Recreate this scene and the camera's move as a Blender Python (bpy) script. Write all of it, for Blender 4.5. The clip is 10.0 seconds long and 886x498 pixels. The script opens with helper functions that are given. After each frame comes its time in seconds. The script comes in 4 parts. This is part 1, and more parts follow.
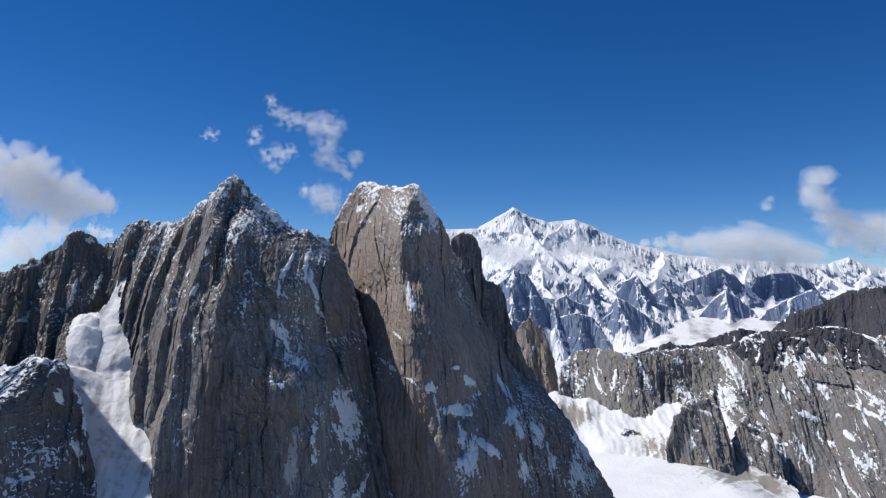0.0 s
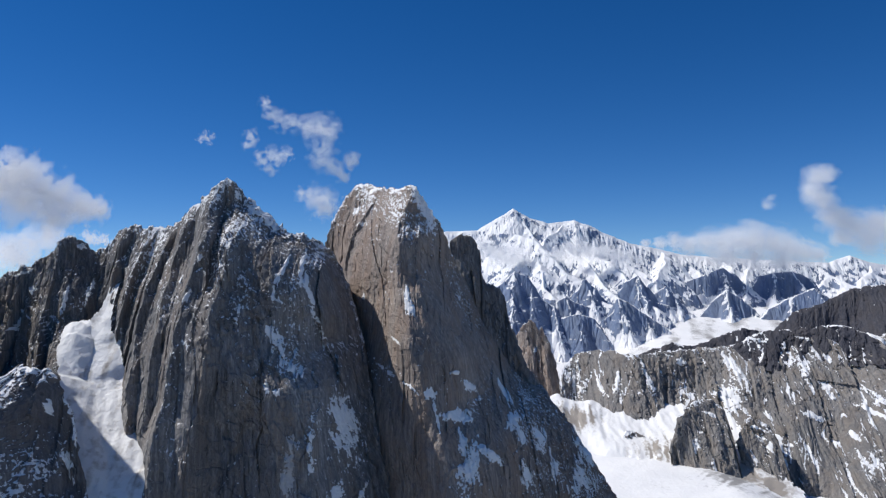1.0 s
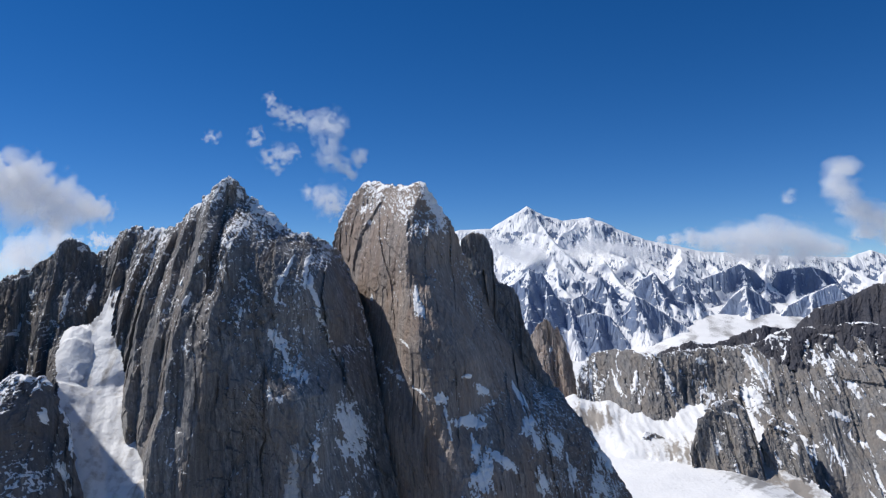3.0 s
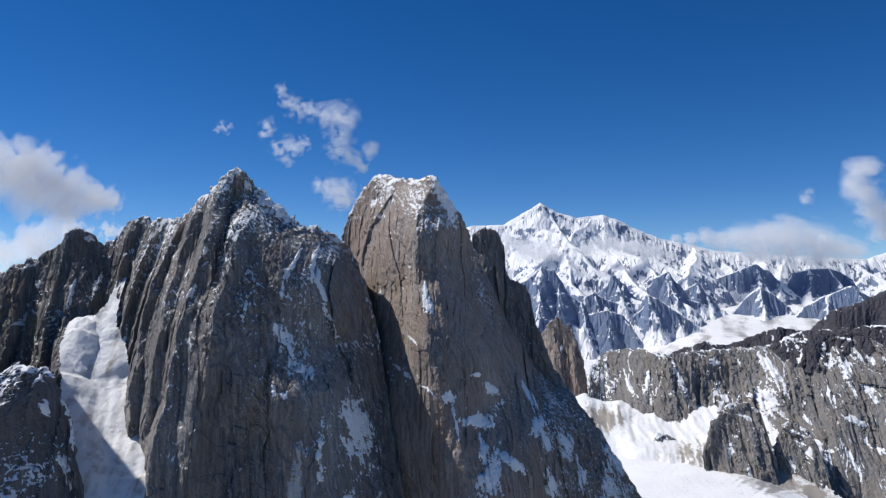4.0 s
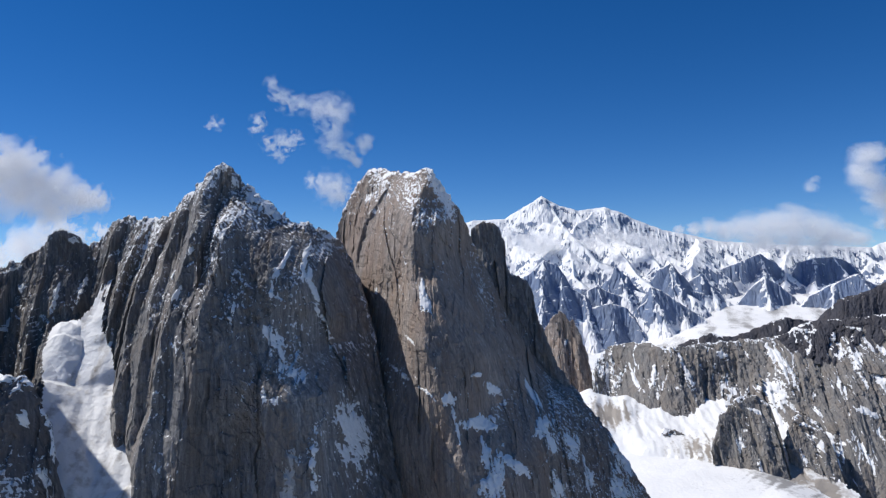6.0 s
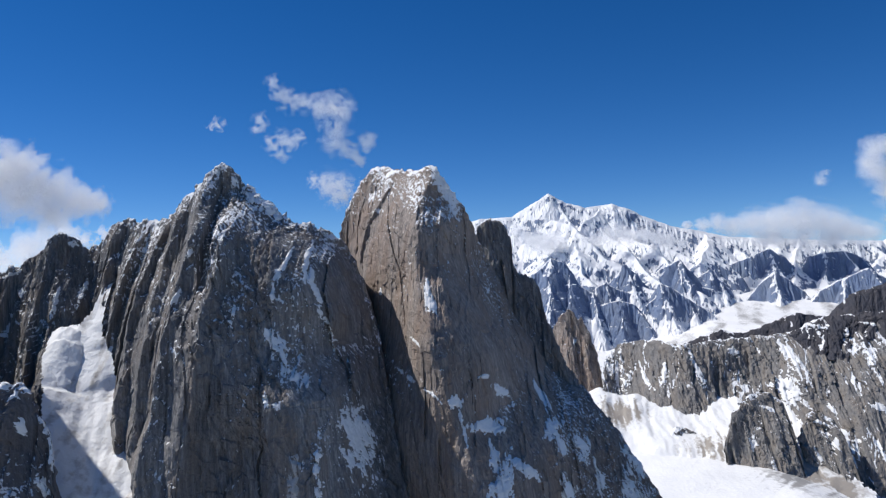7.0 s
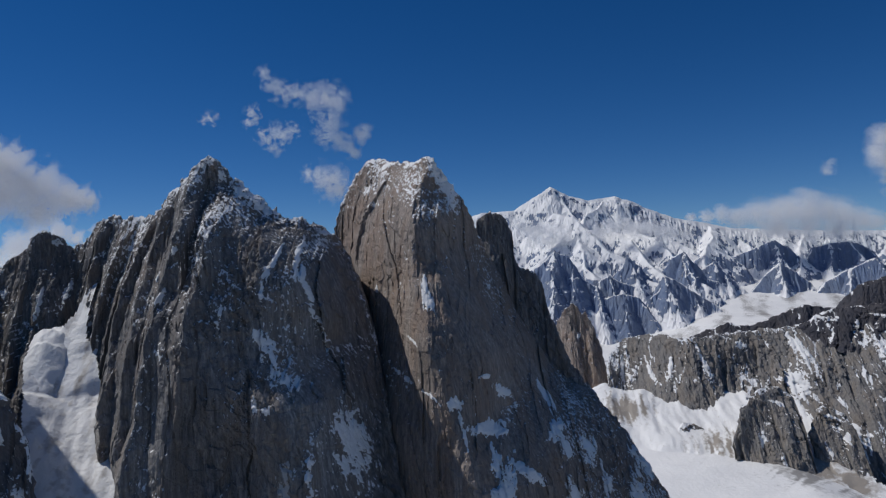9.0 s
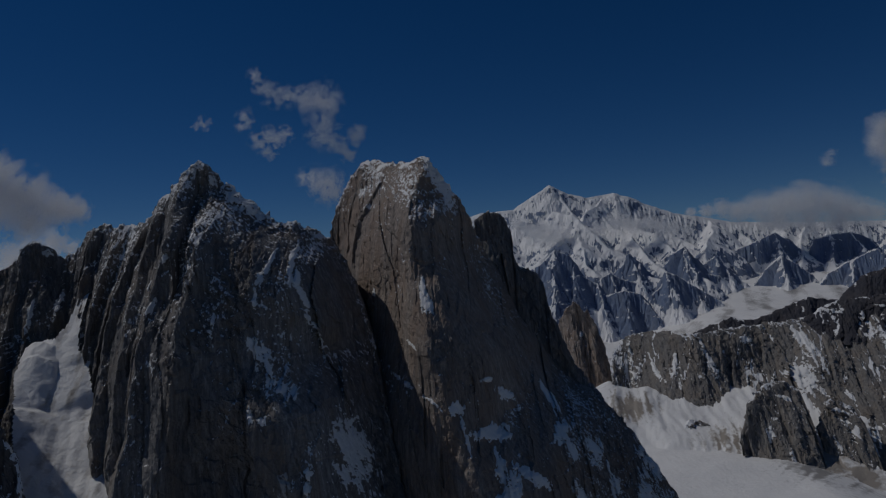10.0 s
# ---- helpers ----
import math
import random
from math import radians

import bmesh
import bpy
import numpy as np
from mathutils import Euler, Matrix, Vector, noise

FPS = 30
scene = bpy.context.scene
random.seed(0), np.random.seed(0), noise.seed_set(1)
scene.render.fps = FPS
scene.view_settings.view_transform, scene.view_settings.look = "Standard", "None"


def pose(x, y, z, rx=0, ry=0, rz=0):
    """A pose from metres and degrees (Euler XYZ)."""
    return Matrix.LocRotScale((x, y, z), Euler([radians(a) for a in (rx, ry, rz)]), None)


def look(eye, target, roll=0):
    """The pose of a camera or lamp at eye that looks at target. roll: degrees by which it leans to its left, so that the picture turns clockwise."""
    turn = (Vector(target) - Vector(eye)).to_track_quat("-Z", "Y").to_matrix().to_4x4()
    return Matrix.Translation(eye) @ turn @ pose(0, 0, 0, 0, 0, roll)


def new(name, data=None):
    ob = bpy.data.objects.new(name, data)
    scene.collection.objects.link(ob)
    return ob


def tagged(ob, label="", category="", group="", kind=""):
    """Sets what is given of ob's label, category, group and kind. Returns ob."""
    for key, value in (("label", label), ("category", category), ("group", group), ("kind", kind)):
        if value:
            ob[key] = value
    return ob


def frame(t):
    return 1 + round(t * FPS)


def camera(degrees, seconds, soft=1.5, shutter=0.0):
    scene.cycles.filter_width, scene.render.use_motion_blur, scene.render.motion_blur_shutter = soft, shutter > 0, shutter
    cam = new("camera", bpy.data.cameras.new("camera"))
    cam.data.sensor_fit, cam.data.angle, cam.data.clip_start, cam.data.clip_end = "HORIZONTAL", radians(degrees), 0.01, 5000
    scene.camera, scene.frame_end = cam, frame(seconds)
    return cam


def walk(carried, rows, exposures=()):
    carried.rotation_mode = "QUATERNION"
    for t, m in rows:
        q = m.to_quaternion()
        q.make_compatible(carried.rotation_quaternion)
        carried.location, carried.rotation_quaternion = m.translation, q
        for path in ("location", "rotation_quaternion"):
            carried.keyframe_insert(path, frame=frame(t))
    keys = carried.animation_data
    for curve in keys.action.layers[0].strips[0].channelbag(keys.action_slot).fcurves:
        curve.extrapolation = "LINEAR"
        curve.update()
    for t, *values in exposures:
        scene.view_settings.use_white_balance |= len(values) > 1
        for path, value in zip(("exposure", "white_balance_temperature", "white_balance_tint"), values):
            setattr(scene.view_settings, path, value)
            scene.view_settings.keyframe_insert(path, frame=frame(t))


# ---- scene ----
# ---------------------------------------------------------------- camera
cam = camera(63.0, 10.0, 1.25)
PATH = (
    (0, 0.00, 0.00, 0.00, -0.001, 3.028, 0.002),
    (0.5, 1.06, 7.58, 0.40, -0.145, 3.134, -0.226),
    (1, 2.10, 15.15, 0.78, 0.009, 3.219, -0.621),
    (1.5, 3.11, 22.71, 1.15, 0.276, 3.289, -0.869),
    (2, 4.11, 30.25, 1.52, 0.424, 3.300, -1.128),
    (2.5, 5.09, 37.78, 1.87, 0.757, 3.249, -1.374),
    (4, 7.90, 60.26, 2.86, 2.144, 2.792, -0.226),
    (4.5, 8.79, 67.73, 3.17, 2.257, 2.581, 0.068),
    (5, 9.67, 75.18, 3.46, 2.139, 2.452, -0.129),
    (5.5, 10.52, 82.62, 3.75, 2.069, 2.433, -0.715),
    (7, 12.96, 104.84, 4.54, 2.891, 2.376, -1.958),
    (7.5, 13.73, 112.21, 4.78, 3.209, 2.288, -1.799),
    (8, 14.49, 119.58, 5.01, 3.323, 2.167, -1.825),
    (8.5, 15.22, 126.92, 5.23, 3.274, 2.063, -2.134),
    (9, 15.93, 134.26, 5.44, 3.125, 1.967, -2.577),
    (9.5, 16.62, 141.57, 5.64, 3.025, 1.941, -3.313),
    (10, 17.29, 148.88, 5.82, 3.138, 2.055, -3.998),
)
FADE = tuple((t, stops, 6220, 10) for t, stops in ((0, 0.02), (2.5, 0.03), (5.0, 0.08), (7.0, 0.11), (7.9, 0.10), (8.5, -0.18), (9.0, -0.65), (9.5, -1.30), (10.0, -2.15)))
walk(cam, [(t, pose(x, y, z, 90 + pitch, 0, yaw) @ pose(0, 0, 0, 0, 0, roll)) for t, x, y, z, yaw, pitch, roll in PATH], FADE)

# ---------------------------------------------------------------- light
SUN_WAY = Vector((-0.59, 0.11, 0.80)).normalized()
world = bpy.data.worlds.new("sky")
scene.world = world
world.use_nodes = True
nodes = world.node_tree.nodes
sky = nodes.new("ShaderNodeTexSky")
sky.sky_type, sky.sun_disc = "NISHITA", False
sky.sun_elevation, sky.sun_rotation = math.asin(SUN_WAY.z), math.atan2(SUN_WAY.x, SUN_WAY.y)
sky.altitude, sky.air_density, sky.dust_density, sky.ozone_density = 3000, 0.8, 0.0, 3.0
nodes["Background"].inputs[1].default_value = 0.094
deepen = nodes.new("ShaderNodeHueSaturation")
deepen.inputs["Hue"].default_value, deepen.inputs["Saturation"].default_value = 0.506, 1.32
world.node_tree.links.new(sky.outputs[0], deepen.inputs["Color"])
world.node_tree.links.new(deepen.outputs[0], nodes["Background"].inputs[0])
lamp = bpy.data.lights.new("sun", "SUN")
lamp.energy, lamp.angle, lamp.color = 4.2, radians(0.5), (1.0, 0.95, 0.88)
sun = new("sun", lamp)
sun.matrix_world = look(SUN_WAY * 900, (0, 0, 0))


# ---------------------------------------------------------------- noise on arrays
PERM = np.random.RandomState(7).permutation(512)
ANGLES = np.random.RandomState(8).rand(512) * 2 * np.pi
GX, GY = np.cos(ANGLES), np.sin(ANGLES)


def perlin(x, y, seed=0):
    """Gradient noise of the plane, about -0.7 to 0.7."""
    xi, yi = np.floor(x).astype(int), np.floor(y).astype(int)
    xf, yf = x - xi, y - yi
    u, v = xf * xf * xf * (xf * (xf * 6 - 15) + 10), yf * yf * yf * (yf * (yf * 6 - 15) + 10)

    def corner(a, b):
        h = PERM[(PERM[(xi + a + seed * 37) % 512] + yi + b) % 512]
        return GX[h] * (xf - a) + GY[h] * (yf - b)

    low = corner(0, 0) * (1 - u) + corner(1, 0) * u
    high = corner(0, 1) * (1 - u) + corner(1, 1) * u
    return low * (1 - v) + high * v


def fbm(x, y, octaves=4, seed=0, gain=0.5):
    total, size = 0 * x, 1.0
    for n in range(octaves):
        total = total + size * perlin(x * 2**n, y * 2**n, seed + n)
        size *= gain
    return total


def ridged(x, y, octaves=4, seed=0, gain=0.5):
    """Noise with sharp crests, 0 to about 1.5."""
    total, size = 0 * x, 1.0
    for n in range(octaves):
        total = total + size * (1 - 2.2 * np.abs(perlin(x * 2**n, y * 2**n, seed + n)))
        size *= gain
    return total


def smooth(x, low, high):
    t = np.clip((x - low) / (high - low), 0, 1)
    return t * t * (3 - 2 * t)


# ---------------------------------------------------------------- ground sheet
def ground_height(x, y):
    """The glacier floor: it climbs away from the camera and lies in long soft swells."""
    z = -400 + 0.045 * np.clip(y, -5000, 4600)
    z = z - 100 * (1 - smooth(x, 550, 1150)) * smooth(y, 2200, 3300)
    z = z + (0.12 + 0.04 * smooth(x, 1000, 1250)) * np.clip(y - 3600, 0, 700)
    z = z - (55 * smooth(x, 480, 680) + 130 * smooth(x, 740, 900)) * (1 - smooth(y, 1420, 1700))
    return z + 6 * fbm(x / 260, y / 260, 3, 40) + 1.2 * fbm(x / 40, y / 40, 3, 41)


# ---------------------------------------------------------------- mountains from their ridges
def ridge(group, steep, round_by, *points):
    return group, steep, round_by, points


APRON_RIDGES = (
    ridge("apron", 0.46, 16, (261, 1675, -245), (340, 1651, -257), (459, 1621, -257), (553, 1601, -251), (591, 1557, -272)),
    ridge("apron", 0.50, 12, (591, 1557, -272), (595, 1494, -308), (625, 1445, -344), (659, 1390, -371), (686, 1361, -400)),
)

FARM_RIDGES = (
    ridge("massif", 1.45, 10, (-305, 4641, 286), (22, 4607, 370), (220, 4597, 373), (345, 4583, 448), (446, 4580, 509), (561, 4583, 448), (670, 4595, 413), (836, 4593, 434), (958, 4596, 384), (1172, 4591, 283), (1352, 4593, 247), (1532, 4596, 204)),
    ridge("massif", 1.45, 10, (1532, 4596, 204), (1711, 4596, 189), (2044, 4618, 168), (2307, 4638, 155), (2462, 4659, 148), (2608, 4656, 192), (2717, 4658, 155), (2972, 4661, 104), (3519, 4661, 104)),
)


def heights(x, y, ridges, groups, floor=-420.0, fade=0.0, warp=0.0, warp_size=30.0, seed=0):
    """The height, the drop below the ridge line above, and the group at each place."""
    wx = x + warp * fbm(x / warp_size, y / warp_size, 3, seed)
    wy = y + warp * fbm(x / warp_size, y / warp_size, 3, seed + 5)
    best, drop, which = np.full(x.shape, floor - 200), np.zeros(x.shape), np.zeros(x.shape, int)
    across, down = np.zeros(x.shape), np.zeros(x.shape)
    for n, (group, steep, round_by, points) in enumerate(ridges):
        length = sum(math.dist(a[:2], b[:2]) for a, b in zip(points[:-1], points[1:]))
        tilt = (points[-1][2] - points[0][2]) / length
        size, done = math.hypot(tilt, steep), 0.0
        for a, b in zip(points[:-1], points[1:]):
            ax, ay, az = a
            dx, dy, dz = b[0] - ax, b[1] - ay, b[2] - az
            s = np.clip(((wx - ax) * dx + (wy - ay) * dy) / (dx * dx + dy * dy), 0, 1)
            far = np.hypot(wx - ax - s * dx, wy - ay - s * dy)
            fall = steep * (np.sqrt(far * far + round_by * round_by) - round_by)
            h = az + s * dz - fall
            if fade and group == groups[0]:
                h = floor + (az + s * dz - floor) * np.exp(-fall / fade)
            over = h > best
            best, drop = np.where(over, h, best), np.where(over, fall, drop)
            which = np.where(over, groups.index(group), which)
            along = done + s * math.hypot(dx, dy)
            across = np.where(over, (steep * along + tilt * far) / size + 61 * n, across)
            down = np.where(over, (steep * far - tilt * along) / size, down)
            done += math.hypot(dx, dy)
    return best, drop, which, across, down


def cells(u, v, seed=0):
    """Blocks: a random level for each cell of a jittered net, the distance to the cell's edge, a random slant, and the way across the cell."""
    ui, vi = np.floor(u).astype(int), np.floor(v).astype(int)
    near, next_near, level, aside, off = np.full(u.shape, 9.0), np.full(u.shape, 9.0), np.zeros(u.shape), np.zeros(u.shape), np.zeros(u.shape)
    for a in (-1, 0, 1):
        for b in (-1, 0, 1):
            h = PERM[(PERM[(ui + a + seed * 53) % 512] + vi + b) % 512]
            du = u - (ui + a + (PERM[(h + 77) % 512] / 512))
            far = np.hypot(du, vi + b + (PERM[(h + 191) % 512] / 512) - v)
            closer = far < near
            next_near = np.where(closer, near, np.minimum(next_near, far))
            aside = np.where(closer, du * (PERM[(h + 301) % 512] / 256 - 1), aside)
            off = np.where(closer, du, off)
            level, near = np.where(closer, h / 512, level), np.where(closer, far, near)
    return level, next_near - near, aside, off


def grid(x0, x1, y0, y1, step, deep_step=0):
    deep_step = deep_step or step
    return np.meshgrid(np.arange(x0, x1 + step / 2, step), np.arange(y0, y1 + deep_step / 2, deep_step))


def normals(x, y, z):
    """Unit normals of a surface given on a grid."""
    p = np.stack([x, y, z], -1)
    n = np.cross(np.gradient(p, axis=1), np.gradient(p, axis=0))
    n /= np.linalg.norm(n, axis=-1, keepdims=True) + 1e-9
    return n[..., 0], n[..., 1], n[..., 2]


def sheet(name, x, y, z, keep, material, layers=(), parent=None, soft=True):
    """One mesh over the grid's cells where keep is true; layers are named numbers on its points."""
    rows, cols = x.shape
    ids = np.arange(rows * cols).reshape(rows, cols)
    quads = np.stack([ids[:-1, :-1], ids[:-1, 1:], ids[1:, 1:], ids[1:, :-1]], -1)[keep[:-1, :-1]]
    used, quads = np.unique(quads, return_inverse=True)
    quads = quads.reshape(-1, 4)
    mesh = bpy.data.meshes.new(name)
    mesh.vertices.add(len(used))
    mesh.vertices.foreach_set("co", np.stack([x, y, z], -1).reshape(-1, 3)[used].ravel())
    mesh.loops.add(quads.size)
    mesh.loops.foreach_set("vertex_index", quads.ravel().astype(np.int32))
    mesh.polygons.add(len(quads))
    mesh.polygons.foreach_set("loop_start", np.arange(0, quads.size, 4, dtype=np.int32))
    mesh.polygons.foreach_set("use_smooth", np.full(len(quads), soft))
    mesh.update(calc_edges=True)
    for layer, values in layers:
        mesh.attributes.new(layer, "FLOAT", "POINT").data.foreach_set("value", values.ravel()[used].astype(np.float32))
    mesh.materials.append(material)
    ob = new(name, mesh)
    ob.parent = parent
    return ob


# ---------------------------------------------------------------- materials
def shader(name):
    mat = bpy.data.materials.new(name)
    mat.use_nodes = True
    tree = mat.node_tree
    return mat, tree, tree.nodes["Principled BSDF"]


def add(tree, kind, **inputs):
    node = tree.nodes.new(kind)
    for key, value in inputs.items():
        node.inputs[key.replace("_", " ")].default_value = value
    return node


def noise_node(tree, where, scale, detail=6.0, rough=0.6, squash=(1, 1, 1)):
    mapping = add(tree, "ShaderNodeMapping", Scale=squash)
    tree.links.new(where, mapping.inputs[0])
    node = add(tree, "ShaderNodeTexNoise", Scale=scale, Detail=detail, Roughness=rough)
    tree.links.new(mapping.outputs[0], node.inputs["Vector"])
    return node.outputs["Fac"]


def math_node(tree, operation, a, b):
    node = tree.nodes.new("ShaderNodeMath")
    node.operation = operation
    for slot, value in zip(node.inputs, (a, b)):
        if isinstance(value, (int, float)):
            slot.default_value = value
        else:
            tree.links.new(value, slot)
    return node.outputs[0]


def ramp(tree, fac, *stops):
    node = tree.nodes.new("ShaderNodeValToRGB")
    while len(node.color_ramp.elements) < len(stops):
        node.color_ramp.elements.new(0.5)
    for element, (at, colour) in zip(node.color_ramp.elements, stops):
        element.position, element.color = at, (*colour, 1)
    tree.links.new(fac, node.inputs[0])
    return node.outputs[0]


def mix(tree, fac, a, b):
    node = tree.nodes.new("ShaderNodeMix")
    node.data_type = "RGBA"
    for slot, value in ((node.inputs[0], fac), (node.inputs[6], a), (node.inputs[7], b)):
        if isinstance(value, (tuple, float, int)):
            slot.default_value = value if not isinstance(value, tuple) else (*value, 1)
        else:
            tree.links.new(value, slot)
    return node.outputs[2]


def rock_material(name, dark, mid, light, warm, scale, relief, streak=0.06, fleck=2.5, drip=0.55):
    """Granite with upright streaks; its layer "snow" says where snow clings."""
    mat, tree, bsdf = shader(name)
    where = tree.nodes.new("ShaderNodeNewGeometry").outputs["Position"]
    broad = noise_node(tree, where, 0.012 * scale, 5, 0.55, (1, 1, 0.45))
    streaks = noise_node(tree, where, 0.38 * scale, 9, 0.68, (1, 1, streak))
    seeps = noise_node(tree, where, 0.09 * scale, 6, 0.6, (1, 1, streak * 0.5))
    grain = noise_node(tree, where, 0.55 * scale, 8, 0.7, (1, 1, 0.45))
    tone = math_node(tree, "ADD", math_node(tree, "MULTIPLY", broad, 0.35), math_node(tree, "MULTIPLY", streaks, 0.65))
    colour = ramp(tree, tone, (0.38, dark), (0.5, mid), (0.62, light))
    colour = mix(tree, ramp(tree, seeps, (0.50, (0, 0, 0)), (0.64, (0.75, 0.75, 0.75))), colour, mix(tree, 0.6, colour, dark))
    rust = noise_node(tree, where, 0.055 * scale, 6, 0.6, (1, 1, 0.12))
    colour = mix(tree, ramp(tree, rust, (0.44, (0, 0, 0)), (0.60, (0.9, 0.9, 0.9))), colour, mix(tree, 0.65, colour, warm))
    washed = noise_node(tree, where, 0.16 * scale, 5, 0.65, (1, 1, streak * 0.6))
    colour = mix(tree, ramp(tree, washed, (0.56, (0, 0, 0)), (0.68, (0.5, 0.5, 0.5))), colour, light)
    colour = mix(tree, ramp(tree, grain, (0.42, (0, 0, 0)), (0.62, (1, 1, 1))), mix(tree, 0.35, colour, dark), colour)
    snow = tree.nodes.new("ShaderNodeAttribute")
    snow.attribute_name = "snow"
    flecks = noise_node(tree, where, 0.36 * scale, 5, 0.62, (1, 1, drip))
    cover = math_node(tree, "ADD", snow.outputs["Fac"], math_node(tree, "MULTIPLY", math_node(tree, "SUBTRACT", flecks, 0.5), fleck))
    cover = ramp(tree, cover, (0.52, (0, 0, 0)), (0.57, (1, 1, 1)))
    tree.links.new(mix(tree, cover, colour, (0.84, 0.84, 0.845)), bsdf.inputs["Base Color"])
    bsdf.inputs["Roughness"].default_value = 0.85
    bsdf.inputs["Specular IOR Level"].default_value = 0.25
    height = math_node(tree, "ADD", math_node(tree, "MULTIPLY", streaks, 1.0), math_node(tree, "MULTIPLY", grain, 0.7))
    height = math_node(tree, "MULTIPLY", height, math_node(tree, "SUBTRACT", 1.15, cover))
    bump = add(tree, "ShaderNodeBump", Strength=0.9, Distance=relief)
    tree.links.new(height, bump.inputs["Height"])
    tree.links.new(bump.outputs[0], bsdf.inputs["Normal"])
    return mat


def snow_material(name, scale=1.0, dirt_dim=None):
    mat, tree, bsdf = shader(name)
    where = tree.nodes.new("ShaderNodeNewGeometry").outputs["Position"]
    soft = noise_node(tree, where, 0.02 * scale, 6, 0.6)
    fine = noise_node(tree, where, 0.25 * scale, 6, 0.6)
    colour = ramp(tree, soft, (0.3, (0.78, 0.78, 0.78)), (0.7, (0.87, 0.865, 0.855)))
    if dirt_dim:
        layer = tree.nodes.new("ShaderNodeAttribute")
        layer.attribute_name = "dirt_dim"
        grime_dim = math_node(tree, "ADD", layer.outputs["Fac"], math_node(tree, "MULTIPLY", math_node(tree, "SUBTRACT", fine, 0.5), 1.2))
        grime_dim = ramp(tree, grime_dim, (0.45, (0, 0, 0)), (0.95, (1, 1, 1)))
        colour = mix(tree, grime_dim, colour, dirt_dim)
    tree.links.new(colour, bsdf.inputs["Base Color"])
    bsdf.inputs["Roughness"].default_value = 0.7
    bump = add(tree, "ShaderNodeBump", Strength=0.5, Distance=1.5 / scale)
    tree.links.new(math_node(tree, "ADD", fine, math_node(tree, "MULTIPLY", soft, 3.0)), bump.inputs["Height"])
    tree.links.new(bump.outputs[0], bsdf.inputs["Normal"])
    return mat


GRANITE = rock_material("granite", (0.108, 0.11, 0.117), (0.24, 0.232, 0.228), (0.485, 0.46, 0.43), (0.27, 0.215, 0.168), 1.0, 1.3)
# Darker rock for the outcrop, with part of its shade in the colour.
SHADED_GRANITE = rock_material("shaded_granite", (0.09, 0.09, 0.10), (0.165, 0.16, 0.165), (0.29, 0.275, 0.265), (0.19, 0.16, 0.14), 1.0, 1.2)
# Browned granite: the warmth of sunlight is put into the colour.
SUNWARM_GRANITE = rock_material("sunwarm_granite", (0.15, 0.132, 0.122), (0.315, 0.27, 0.238), (0.50, 0.425, 0.365), (0.33, 0.235, 0.175), 1.0, 1.4)
PALE_ROCK = rock_material("pale_granite", (0.40, 0.39, 0.385), (0.50, 0.49, 0.475), (0.58, 0.57, 0.55), (0.50, 0.46, 0.42), 1.0, 0.6)
CLIFF_ROCK = rock_material("cliff_rock", (0.15, 0.145, 0.142), (0.235, 0.224, 0.215), (0.35, 0.33, 0.305), (0.28, 0.235, 0.19), 0.8, 1.6, 0.12, 1.5, 0.4)
SLATE = rock_material("dark_slate", (0.05, 0.052, 0.066), (0.076, 0.076, 0.09), (0.12, 0.118, 0.128), (0.09, 0.08, 0.078), 0.6, 2.5, 0.6, 1.3, 0.4)
# The far range's haze is put into these blue, lightened colours.
HAZED_SLATE = rock_material("hazed_slate", (0.135, 0.185, 0.295), (0.19, 0.25, 0.375), (0.28, 0.335, 0.45), (0.24, 0.27, 0.325), 0.3, 5.0, 0.4, 0.8, 0.3)
SNOW = snow_material("snow")
GLACIER_SNOW = snow_material("rubble_snow", 0.5, (0.33, 0.295, 0.255))
GLACIER = snow_material("glacier", 0.5, (0.32, 0.31, 0.30))

# ---------------------------------------------------------------- ground
axis = np.concatenate([np.linspace(-5000, -1200, 20), np.concatenate([np.arange(-1100, 300, 20), np.arange(300, 800, 8), np.arange(800, 2100, 20)]), np.linspace(2100, 5000, 30)])
deep = np.concatenate([np.linspace(-3000, 700, 38), np.arange(720, 2400, 10), np.arange(2400, 5000, 40)])
gx, gy = np.meshgrid(axis, deep)
gz = ground_height(gx, gy)
# Where the floor is out of view it is darkened to bounce less light.
ground = sheet("ground", gx, gy, gz, np.ones(gx.shape, bool), GLACIER, [("dirt_dim", 0.16 + 0.45 * fbm((gx + 0.5 * gy) / 60, (gy - 0.5 * gx) / 150, 4, 39) + 0.95 * np.exp(-(((gx - 520) / 75) ** 2) - ((gy - 1325) / 60) ** 2) * (0.75 + 1.1 * fbm((gx - 0.8 * gy) / 16, (gx + gy) / 150, 4, 38)) + 1.1 * (1 - smooth(gy + 60 * fbm(gx / 200, gy / 200, 3, 42), 880, 1050)) + smooth(gy, 1900, 2600) * (0.34 + 0.8 * fbm((gx - 0.3 * gy) / 70, gy / 420, 4, 46)))])
tagged(ground, "white snow-covered glacier floor filling the valley", "glacier", kind="structure")

